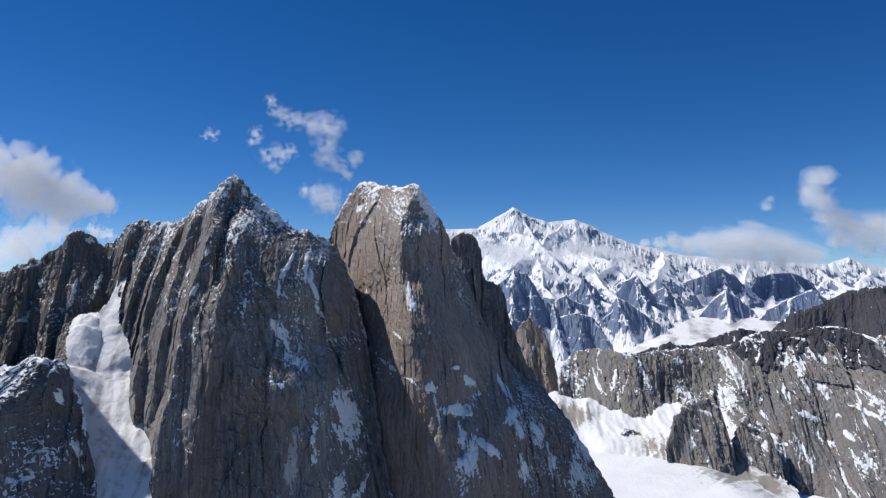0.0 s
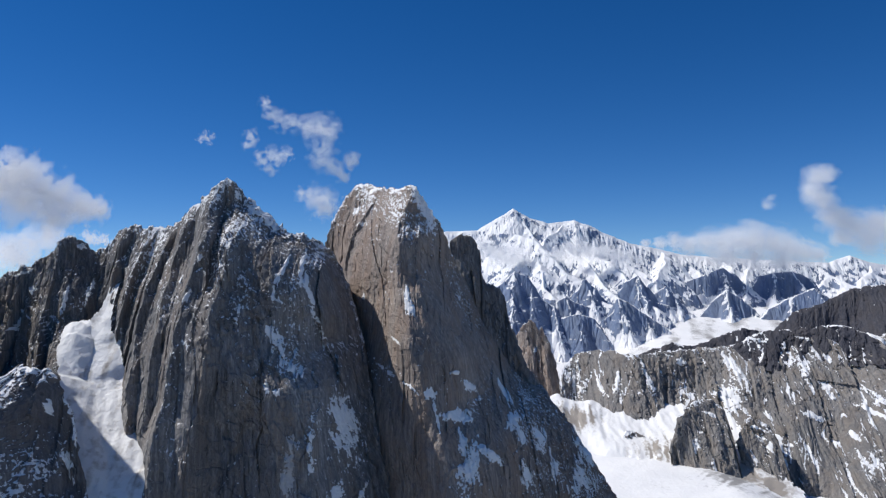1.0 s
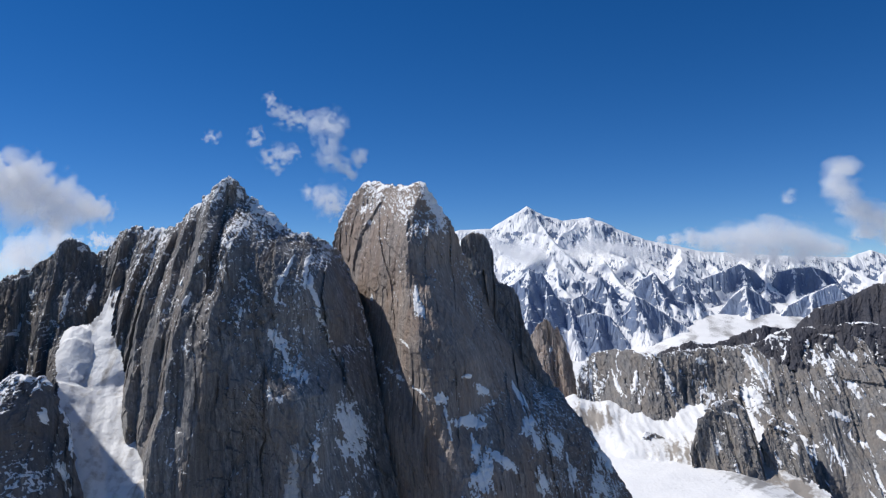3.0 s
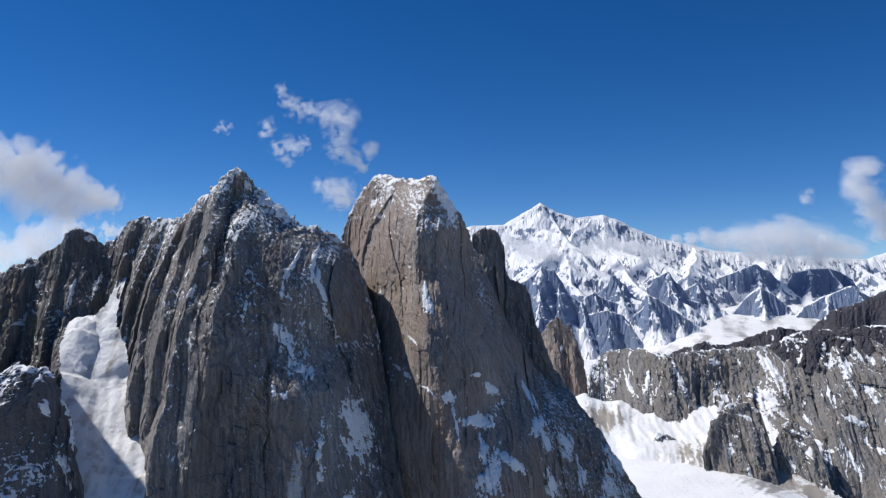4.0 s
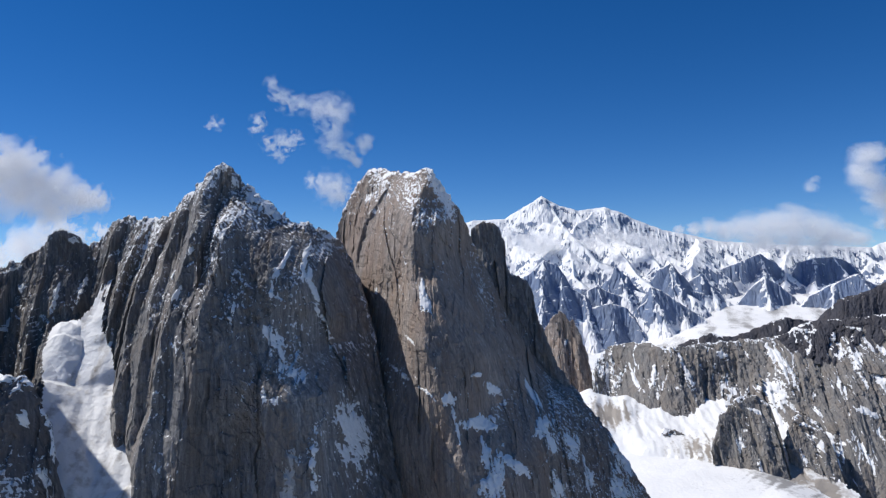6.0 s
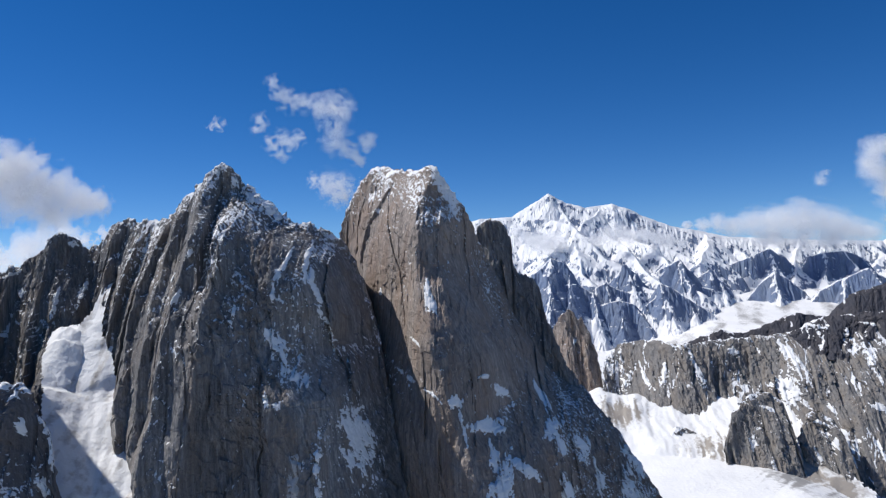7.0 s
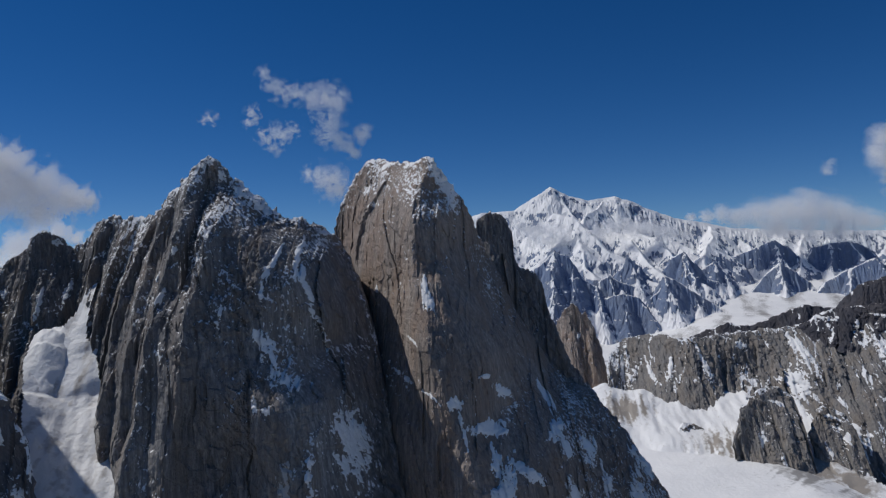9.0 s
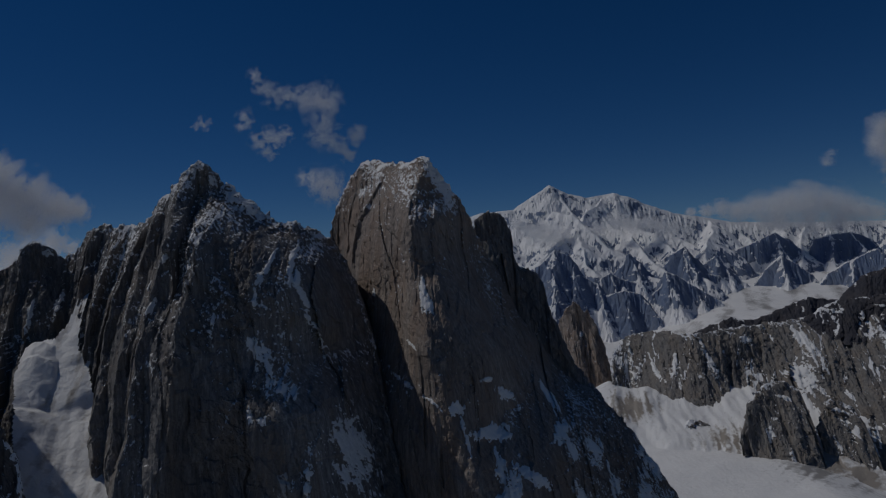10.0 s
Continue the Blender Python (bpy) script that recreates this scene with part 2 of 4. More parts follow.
# ---------------------------------------------------------------- rock walls
def plate(places, values):
    """A smooth sheet (thin plate) through values at places of the plane; returns its function."""
    p, n = np.array(places, float) / 100, len(places)
    far = np.hypot(*(p[:, None] - p[None]).transpose(2, 0, 1))
    bend = lambda r: r * r * np.log(r + 1e-6)
    a = np.zeros((n + 3, n + 3))
    a[:n, :n] = bend(far) + 0.004 * np.eye(n)
    a[:n, n], a[:n, n + 1 :], a[n, :n], a[n + 1 :, :n] = 1, p, 1, p.T
    w = np.linalg.solve(a, np.r_[np.array(values, float), 0, 0, 0])

    def height(x, z):
        u, v = x / 100, z / 100
        total = w[n] + w[n + 1] * u + w[n + 2] * v
        for k in range(n):
            total = total + w[k] * bend(np.hypot(u - p[k, 0], v - p[k, 1]))
        return total

    return height


def pieces(mask, least=40):
    """The connected pieces of a mask on a grid, leaving out the smallest."""
    left, found = set(zip(*(int_list.tolist() for int_list in np.nonzero(mask)))), []
    while left:
        stack, piece = [left.pop()], []
        while stack:
            i, j = stack.pop()
            piece.append((i, j))
            for near in ((i + 1, j), (i - 1, j), (i, j + 1), (i, j - 1)):
                if near in left:
                    left.remove(near)
                    stack.append(near)
        if len(piece) >= least:
            one = np.zeros(mask.shape, bool)
            one[tuple(np.array(piece).T)] = True
            found.append(one)
    return found


class Wall:
    """A rock wall under a crest line: a sheet of fine facets that goes over the crest and down behind."""

    def __init__(self, crest, face, base, step, seed, jag=1.5, ribs=(8, 5, 2.4, 1.0), widths=(36, 16, 7, 3.2), blocks=1.6, fan=None, size=1.0, tilt=0.0, lean=0.45, cut=None, turn=0.0, groove=0.3, wave=1.0, slope=0.9, rag=0.0, bold=None, planks=True, aretes=(), crumble=0.0, steady=None):
        crest = np.array(sorted(crest), float)
        if face is None:
            face = [(x, y - slope * h, z - h) for x, y, z in crest for h in (30 * size, 90 * size)]
        xs = np.arange(crest[0, 0], crest[-1, 0], step)
        top = np.interp(xs, crest[:, 0], crest[:, 2])
        top = top + jag * (1.6 * fbm(xs / (14 * size), xs * 0 + seed, 4, seed) + 1.5 * (cells(xs / (5 * size), xs * 0, seed)[0] - 0.5))
        rows = int((top.max() - base) / (step * 1.15))
        v = np.linspace(0, 1, rows) ** 0.9
        rear = 1 - np.linspace(0, 1, 40)[1:] ** 1.3
        v = np.r_[v, rear]
        behind = np.r_[np.zeros(rows), np.ones(39)][:, None]
        x, v = np.meshgrid(xs, v)
        base = base + rag * fbm(xs / 30, xs * 0 + 4.5, 4, seed)
        z = base + np.maximum(top - base, 0.5) * v
        depth = plate([(c[0], c[2]) for c in (*crest, *face)], [c[1] for c in (*crest, *face)])
        y = depth(x, np.minimum(z, top))
        if cut:
            y = cut(x, y, z)
        below = top - z
        y = y + 1.2 * size * np.exp(-below / (1.5 * size)) * (1 - behind)
        y = y + behind * (3 * size + (lean(x) if callable(lean) else lean) * below)
        # ribs and grooves run down the wall, spreading from the summit where there is one
        if fan:
            fx0, fz0, reach = fan
            c = fx0 + (x - fx0) / (1 + np.clip(fz0 - z, 0, 900) / reach)
        else:
            c = x + tilt * z
        c = c + wave * size * fbm(x / (40 * size), z / (60 * size), 3, seed + 2)
        ease = 0.15 + 0.85 * smooth(below, 0, 35 * size)
        push, hollow = 0 * x, 0 * x
        more = bold(x, z) if bold else 1.0
        turned = turn(x, z) if callable(turn) else turn
        for n, (amount, width) in enumerate(zip(ribs, widths)):
            if planks and n in (1, 2):
                # planks: straight columns that run the height of the wall and step in and out on the way
                bent = c / width + 0.8 * fbm(c / (4 * width), z / (12 * width), 3, seed + 30 + n)
                level, seam, slant, off = cells(bent, 0 * z + 0.5, seed + 10 + n)
                step_up = 4 * perlin(61 * level + 0 * z, z / (7 * width), seed + 40 + n)
                step_up = np.floor(step_up) + smooth(step_up - np.floor(step_up), 0.3, 0.7)
                level = 0.5 + 0.33 * step_up + 0.4 * (level - 0.5)
            else:
                bent = c + 0.15 * width * fbm(c / width, z / (width * 4), 2, seed + 30 + n)
                level, seam, slant, off = cells(bent / width, z / (width * (9 if planks else 2.4, 2.0, 1.8, 7 if planks else 1.6)[n]) + 0.2 * bent / width, seed + 10 + n)
            sharp = 1.1 * (level - 0.5) + 2.0 * slant - turned * off + groove * np.sqrt(np.clip(seam, 0, 0.5)) - 0.3
            if n < 3:
                hollow = hollow + np.exp(-seam / 0.07) * (1, 0.8, 0.5)[n] * (level < 0.55)
            if planks and n:
                # smooth slabs lie between the broken zones
                amount = amount * (0.22 + 0.78 * smooth(fbm(c / (3.2 * width), z / (8 * width), 3, seed + 50 + n), -0.12, 0.28))
            push = push + amount * sharp * more * (ease if n < 2 else 0.4 + 0.6 * ease)
        level, seam, slant, off = cells((c + 0.15 * z) / (6 * size), (z + 0.5 * c) / (15 * size), seed + 5)
        push = push + blocks * 1.6 * (level - 0.5) * smooth(seam, 0, 0.10) * ease
        push = push + 1.1 * size * fbm(x / (6 * size), z / (9 * size), 5, seed + 7, 0.7)
        # broken ground: small blocks that leave ledges for the snow
        if crumble:
            loose = smooth(fbm(x / (38 * size), z / (50 * size), 4, seed + 80) + 0.42 - below / (260 * size), -0.25, 0.3) * (steady(x) if steady else 1)
            tall, seam, slant, off = cells((c + 0.42 * z) / (4.2 * size), (z - 0.3 * c) / (13 * size), seed + 81)
            short, seam2, slant2, off = cells((c + 0.35 * z) / (2.4 * size), (z - 0.3 * c) / (4.5 * size), seed + 82)
            push = push + crumble * loose * (1.6 * (tall - 0.5) + 1.5 * slant + 1.0 * (short - 0.5))
        # sharp buttress edges: a broad flank towards the sun, a narrow one away from it
        edge = 0 * x
        for out, left, right, points in aretes:
            px, pz = np.array(points, float).T
            aside = x - np.interp(-z, -pz, px) + 2.2 * fbm(x / 30, z / 22, 4, seed + 70)
            flank = np.clip(np.where(aside < 0, 1 + aside / left, 1 - aside / right), 0, 1)
            flank = flank * smooth(z, pz[-1] - 30, pz[-1]) * (1 - smooth(z, pz[0] - 12, pz[0] + 34))
            edge = np.maximum(edge, out * flank)
        push = push + edge * (0.3 + 0.7 * smooth(below, 0, 25 * size))
        grow_x = 0.25 * push * perlin(c / (20 * size), z / (30 * size), seed + 8)
        self.x, self.y, self.z = x + grow_x + 2.6 * size * fbm(x / (9 * size), z / (7 * size), 4, seed + 9, 0.6) * (1 - smooth(below, 1, 16 * size)), y - push * (1 - 1.6 * behind), z
        self.hollow = hollow
        self.below, self.rows, self.step, self.seed, self.c = below, rows, step, seed, c
        self.nx, self.ny, self.nz = normals(self.x, self.y, self.z)
        self.top = top

    def snow(self, amount, ledges, crest, gusts, reach=14.0, chutes=0.25, above=-900.0):
        """How much snow clings: on ledges, along the crest, in drifts."""
        drift = fbm(self.x / 42, self.z / 60, 4, self.seed + 20)
        return amount + ledges * (np.minimum(self.nz, np.where(self.z > above, 1, 0.5)) - 0.35) + crest * (1 - smooth(self.below, 0, reach)) * smooth(self.z, above, above + 50) + gusts * drift + chutes * self.hollow * (0.5 + drift)

    def veins(self, width, thin, seed):
        """Thin lines of snow that run down the clefts, branching and breaking off."""
        way = self.c + 0.5 * width * fbm(self.x / (1.5 * width), self.z / (2.5 * width), 3, seed)
        line = np.abs(perlin(way / width, self.z / (7 * width), seed + 3))
        return np.clip(1 - line / thin, 0, 1) * smooth(fbm(self.x / (2.5 * width), self.z / (2.5 * width), 3, seed + 6), -0.12, 0.15)

    def build(self, name, material, snow, label, category):
        keep = np.ones(self.x.shape, bool)
        self.ob = sheet(name, self.x, self.y, self.z, keep, material, [("snow", snow)], soft=False)
        tagged(self.ob, label, category)
        return self

    def fields(self, spots, material, thick=1.8, grain=5.5, name="snow_patch"):
        """Fields of lying snow, each a thick sheet that dips into the rock at its edges."""
        for n, (cx, cz, half, tall, tilt) in enumerate(spots):
            a = radians(tilt)
            u, v = self.x - cx, self.z - cz
            u, v = u * math.cos(a) + v * math.sin(a), -u * math.sin(a) + v * math.cos(a)
            taper = np.clip(1 - 0.45 * v / tall, 0.3, 1.7)
            mask = 0.8 - np.hypot(u / (half * taper), v / tall) + 0.7 * fbm(self.c / grain + 3 * n, self.z / (2.0 * grain), 5, 60 + n, 0.8) + (0.75 if tall > 0.6 * half else 0.2) * fbm((self.x + 0.25 * self.z) / (0.45 * grain), self.z / (2.6 * grain), 4, 63 + n, 0.7) + 0.6 * (self.nz - 0.35) - 0.25 * np.clip(-self.nx, -0.5, 1)
            near = (mask > -0.3) & (np.abs(u) < 1.8 * half) & (np.abs(v) < 1.8 * tall)
            near[self.rows :] = False
            lift = thick * np.clip(mask, -0.3, 0.5)
            kind = name
            if name == "snow_patch":
                kind = "snow_ledge" if half > 2 * tall else "snow_streak" if tall > 2.5 * half else name
                if np.interp(cx, self.x[0], self.top) - cz < 16:
                    kind = "snow_cap"
            for piece in pieces(near):
                sheet(kind, self.x + 0.3 * lift, self.y - lift, self.z + 0.5 * lift, piece, material, parent=self.ob)


PEAK_CREST = ((-411, 850, 26), (-399, 844, 51), (-379, 836, 55), (-365, 828, 67), (-354, 823, 75), (-335, 817, 74), (-314, 809, 72), (-283, 787, 74), (-273, 775, 79), (-260, 761, 88), (-244, 753, 97), (-235, 748, 103), (-225, 743, 113), (-217, 742, 116), (-208, 743, 111), (-202, 748, 102), (-180, 755, 83), (-158, 766, 62), (-152, 772, 61), (-141, 783, 60), (-128, 798, 52), (-117, 814, 41), (-103, 804, 14), (-88, 785, -33), (-74, 752, -88), (-66, 736, -131), (-47, 712, -214))
PEAK_FACE = ((-197, 689, 46), (-211, 679, 5), (-229, 670, -27), (-239, 665, -68), (-248, 655, -117), (-251, 643, -188), (-150, 679, -41), (-127, 672, -79), (-115, 666, -129), (-93, 661, -193), (-175, 660, -128), (-177, 651, -190), (-136, 713, 5), (-113, 749, -53), (-96, 712, -105), (-175, 711, 44), (-287, 758, 17), (-301, 741, -41), (-297, 714, -95), (-278, 680, -137), (-350, 802, 18), (-347, 783, -31), (-346, 770, -78), (-312, 723, -129), (-299, 702, -205), (-252, 725, 22), (-268, 694, -103))
SIDE_CREST = ((-616, 829, -33), (-584, 828, -7), (-545, 827, 6), (-507, 828, 17), (-494, 828, 22), (-470, 829, 33), (-458, 831, 37), (-446, 833, 47), (-435, 834, 59), (-423, 832, 64), (-415, 832, 66), (-408, 834, 62), (-401, 840, 53), (-390, 847, 45), (-378, 851, 12), (-365, 854, -61))
SIDE_FACE = ((-413, 815, 12), (-422, 798, -38), (-422, 783, -80), (-466, 808, -20), (-466, 785, -80), (-465, 759, -147), (-427, 764, -148), (-390, 814, -13), (-396, 772, -55), (-379, 753, -77), (-537, 799, -57), (-530, 759, -147))
TOWER_CREST = ((-164, 938, -37), (-153, 935, 28), (-145, 928, 68), (-139, 925, 85), (-132, 931, 103), (-122, 933, 120), (-112, 934, 133), (-102, 935, 138), (-83, 912, 132), (-66, 887, 125), (-48, 855, 120), (-32, 829, 120), (-22, 833, 110), (-13, 842, 93), (-3, 852, 81), (5, 866, 67), (11, 884, 47), (22, 900, 20), (40, 916, -1), (54, 918, -37), (71, 910, -64), (85, 901, -92), (98, 892, -108), (114, 882, -117), (127, 870, -132), (144, 861, -154), (156, 855, -169), (179, 844, -209), (203, 836, -251))
TOWER_FACE = ((-45, 793, 55), (-37, 758, -5), (-37, 725, -51), (-12, 715, -97), (1, 703, -147), (15, 687, -206), (-109, 878, 61), (-100, 841, 2), (-85, 806, -57), (-66, 743, -127), (-46, 720, -216), (-65, 799, -1), (-56, 762, -54), (-24, 711, -192), (-12, 818, 57), (10, 828, -7), (28, 794, -62), (25, 758, -120), (71, 793, -137), (95, 793, -184), (45, 731, -219), (133, 804, -241))
PILLAR_CREST = ((8, 914, 42), (11, 916, 60), (16, 918, 65), (25, 920, 70), (33, 920, 70), (42, 920, 64), (48, 921, 49), (50, 918, 21), (53, 917, 12), (63, 915, 6), (73, 913, -1), (78, 912, -9), (82, 907, -36), (92, 900, -64), (103, 894, -94), (118, 887, -114), (130, 876, -133), (146, 871, -152))
PILLAR_FACE = ((26, 908, 20), (40, 906, 6), (46, 903, -36), (68, 903, -36), (74, 895, -77), (60, 896, -98), (100, 880, -130), (52, 880, -171), (118, 872, -196))
# The tall left end is unseen, added to shadow the outcrop and gully.
OUTCROP_CREST = ((-663, 690, 65), (-602, 690, 172), (-551, 690, 204), (-518, 690, 198), (-490, 686, 152), (-466, 670, 45), (-443, 640, -40), (-416, 616, -66), (-377, 619, -66), (-369, 622, -66), (-362, 626, -63), (-355, 631, -60), (-349, 631, -59), (-341, 633, -61), (-334, 636, -63), (-328, 637, -70), (-323, 635, -80), (-317, 633, -94), (-311, 630, -112), (-305, 625, -135), (-291, 614, -180))
OUTCROP_FACE = ((-340, 607, -108), (-319, 590, -173), (-351, 578, -103), (-344, 565, -165), (-326, 625, -112), (-310, 615, -161), (-371, 556, -108), (-362, 539, -158))
CLIFF_CREST = ((258, 1655, -245), (280, 1732, -190), (301, 1751, -167), (333, 1741, -153), (358, 1732, -146), (384, 1700, -145), (410, 1670, -147), (459, 1660, -151), (498, 1660, -143), (537, 1660, -141), (597, 1649, -135), (661, 1649, -131), (700, 1649, -121), (726, 1648, -114), (780, 1628, -105), (820, 1607, -98), (865, 1597, -88), (891, 1577, -95), (913, 1553, -105), (969, 1528, -108), (1060, 1488, -105), (1208, 1457, -103))
CLIFF_FACE = ((338, 1703, -200), (319, 1675, -248), (403, 1642, -192), (370, 1615, -245), (501, 1632, -191), (498, 1605, -244), (583, 1612, -189), (570, 1580, -246), (633, 1553, -212), (597, 1497, -290), (684, 1572, -184), (652, 1516, -259), (682, 1457, -282), (756, 1533, -203), (660, 1392, -376), (816, 1513, -201), (767, 1448, -303), (703, 1374, -412), (868, 1463, -216), (810, 1388, -311), (742, 1314, -414), (1002, 1414, -231), (883, 1312, -374))
CAP_CREST = ((626, 1641, -167), (647, 1645, -132), (679, 1643, -116), (701, 1642, -104), (733, 1639, -98), (777, 1621, -95), (817, 1601, -90), (854, 1591, -84), (878, 1575, -91), (903, 1556, -103), (935, 1534, -123), (980, 1510, -154), (1045, 1471, -161))
CAP_FACE = ((649, 1619, -165), (693, 1591, -162), (773, 1566, -159), (838, 1551, -158), (898, 1511, -165), (970, 1461, -171))
LEDGE_CREST = ((345, 1509, -323), (359, 1511, -310), (375, 1512, -296), (390, 1512, -301), (406, 1510, -298), (426, 1507, -306), (445, 1501, -324), (459, 1494, -340))
LEDGE_FACE = ((372, 1503, -320), (412, 1499, -325), (387, 1492, -340), (437, 1488, -345))
BUTTRESS_CREST = ((432, 1413, -306), (442, 1416, -275), (453, 1423, -254), (471, 1435, -236), (494, 1446, -223), (512, 1450, -219), (532, 1450, -223), (544, 1440, -237), (547, 1421, -259), (550, 1407, -283), (549, 1388, -311), (548, 1366, -358))
BUTTRESS_FACE = ((473, 1421, -265), (510, 1431, -255), (524, 1412, -284), (481, 1398, -303), (494, 1375, -340), (525, 1375, -340), (457, 1408, -294), (476, 1357, -376))
SPUR_CREST = ((565, 1418, -296), (584, 1436, -262), (598, 1437, -254), (612, 1436, -259), (625, 1428, -266), (634, 1412, -284), (635, 1393, -313), (637, 1366, -358), (636, 1343, -393))
SPUR_FACE = ((590, 1413, -295), (607, 1403, -304), (570, 1381, -352), (608, 1370, -349), (576, 1348, -394))
KNOB_CREST = ((150, 1917, -225), (168, 1895, -152), (182, 1883, -131), (189, 1875, -122), (197, 1864, -97), (208, 1854, -88), (218, 1847, -79), (232, 1842, -85), (239, 1841, -102), (249, 1840, -99), (260, 1840, -119), (268, 1837, -147), (281, 1836, -187), (290, 1836, -226), (297, 1833, -264), (303, 1828, -305))
KNOB_FACE = ((206, 1822, -186), (234, 1769, -289), (273, 1813, -240), (189, 1792, -292), (280, 1800, -321))

# ---------------------------------------------------------------- the two towers and what stands beside them
SNOW_PEAK = (
    (-218, 110, 7.0, 4.7, 0),
    (-207, 101, 3.0, 7.2, 40),
    (-193, 85, 2.4, 10.0, 42),
    (-175, 71, 3.0, 10.1, 45),
    (-263, 82, 4.2, 3.0, 30),
    (-244, 94, 4.7, 2.4, 30),
    (-306, 69, 6.3, 3.8, 0),
    (-339, 71, 7.7, 2.6, 0),
    (-197, 46, 3.0, 4.9, 0),
    (-153, -38, 5.0, 15.0, 30),
    (-144, -57, 2.1, 11.1, 12),
    (-134, -67, 3.2, 8.9, 40),
    (-153, -81, 4.7, 5.3, 0),
    (-142, -86, 3.7, 2.6, -30),
    (-150, 20, 1.9, 13.4, -8),
    (-153, 0, 1.4, 9.4, 5),
    (-232, -2, 2.2, 15.3, -22),
    (-223, 33, 2.8, 8.3, -20),
    (-124, -13, 2.7, 35.9, 14),
    (-136, 24, 1.8, 18.4, 8),
    (-92, -121, 9.3, 30.1, 14),
    (-95, -183, 7.0, 16.1, -15),
    (-60, -140, 2.2, 20.0, 12),
    (-77, -188, 3.3, 11.0, -30),
    (-113, -135, 2.2, 21.6, 4),
    (-226, -43, 5.3, 5.9, 0),
    (-182, -17, 2.2, 7.0, 0),
    (-253, 16, 2.0, 8.6, -15),
)
SNOW_TOWER = (
    (-34, -10, 4.1, 15.4, 12),
    (-98, 0, 5.2, 3.3, 0),
    (-87, -5, 2.3, 4.6, 0),
    (-47, -49, 9.0, 2.5, -30),
    (-35, -57, 6.2, 2.5, -35),
    (-62, -77, 8.0, 2.3, -28),
    (-50, -83, 9.6, 2.5, -25),
    (-31, -92, 13.4, 2.5, -32),
    (-12, -98, 6.1, 5.5, 0),
    (-7, -115, 1.9, 14.9, 12),
    (13, -123, 16.5, 5.3, -16),
    (26, -98, 14.0, 4.3, -42),
    (15, -83, 5.6, 2.2, -10),
    (25, -168, 9.8, 18.5, -18),
    (19, -146, 4.1, 9.3, 20),
    (46, -161, 18.3, 4.1, -40),
    (75, -139, 8.6, 6.1, 20),
    (82, -152, 4.3, 12.2, 22),
    (105, -160, 6.7, 13.5, 20),
    (86, -193, 7.9, 14.5, 20),
    (120, -192, 4.2, 20.9, 10),
    (151, -211, 11.9, 16.9, 10),
    (163, -180, 14.5, 18.4, 30),
    (70, -115, 2.8, 15.9, 30),
    (-21, 107, 5.2, 19.6, 34),
    (-105, 99, 5.1, 6.5, -25),
    (-93, 81, 6.5, 4.3, 0),
    (-83, 124, 10.7, 3.6, 0),
    (-54, 117, 12.2, 2.7, 0),
)
SNOW_OUTCROP = (
    (-365, -70, 4.8, 2.4, 10),
    (-346, -63, 7.3, 2.2, -10),
    (-329, -93, 2.2, 12.2, 15),
    (-312, -139, 2.9, 14.4, 20),
    (-369, -86, 2.8, 8.5, 20),
    (-337, -71, 2.9, 3.9, 20),
)
SNOW_SIDE = (
    (-456, 6, 4.5, 9.6, -20),
    (-413, -7, 2.8, 15.8, 5),
    (-394, 6, 3.3, 19.6, -5),
    (-469, 25, 9.7, 2.6, 20),
    (-409, 55, 5.2, 3.9, -30),
    (-468, -32, 3.8, 9.4, 10),
)
SNOW_SCAR = (
    (-131, -150, 6.7, 30.9, -2),
)
SNOW_CLIFF = (
    (630, -170, 11.3, 37.5, 8),
    (608, -228, 20.3, 35.9, 5),
    (593, -300, 13.8, 51.7, -5),
    (452, -198, 6.4, 50.8, 15),
    (310, -211, 9.2, 59.1, -8),
    (354, -215, 5.0, 37.8, 10),
    (390, -202, 5.0, 43.9, -20),
    (793, -211, 9.3, 19.8, 20),
    (742, -260, 23.0, 6.9, -20),
    (845, -247, 22.4, 7.8, -30),
    (651, -321, 11.0, 33.1, -25),
    (795, -290, 7.8, 11.1, 0),
    (900, -112, 42.8, 9.8, -12),
    (530, -167, 15.3, 10.2, 0),
)
# the snow gully between the pointed peak and the side peak
GULLY = ((-352, 800, 10), (-358, 770, -35), (-356, 757, -50), (-344, 728, -85), (-333, 716, -98), (-309, 682, -132), (-288, 650, -162), (-272, 600, -210), (-262, 560, -250))


def gully_half(z):
    """Half the gully's width at a height: a narrow chute that opens out downwards."""
    return 3 + 7 * smooth(-z, 12, 36) + 12 * smooth(-z, 36, 58) + 7 * smooth(-z, 62, 100)


def gully_line(x, y):
    """The gully floor's height beside its line, and the distance from that line."""
    best, floor = np.full(x.shape, 1e9), np.zeros(x.shape)
    for (ax, ay, az), (bx, by, bz) in zip(GULLY[:-1], GULLY[1:]):
        dx, dy = bx - ax, by - ay
        s = np.clip(((x - ax) * dx + (y - ay) * dy) / (dx * dx + dy * dy), 0, 1)
        far = np.hypot(x - ax - s * dx, y - ay - s * dy)
        floor, best = np.where(far < best, az + s * (bz - az), floor), np.minimum(far, best)
    return floor, best


def gully_cut(x, y, z):
    """Sets a wall back where the snow gully runs up through it."""
    line = np.array(GULLY[::-1], float)
    mid, deep = np.interp(z, line[:, 2], line[:, 0]), np.interp(z, line[:, 2], line[:, 1])
    half = gully_half(z) + 4 * fbm(x * 0, z / 16, 3, 6)
    return np.maximum(y, deep + 9 - 1.9 * np.clip(np.abs(x - mid) - half, 0, 400))


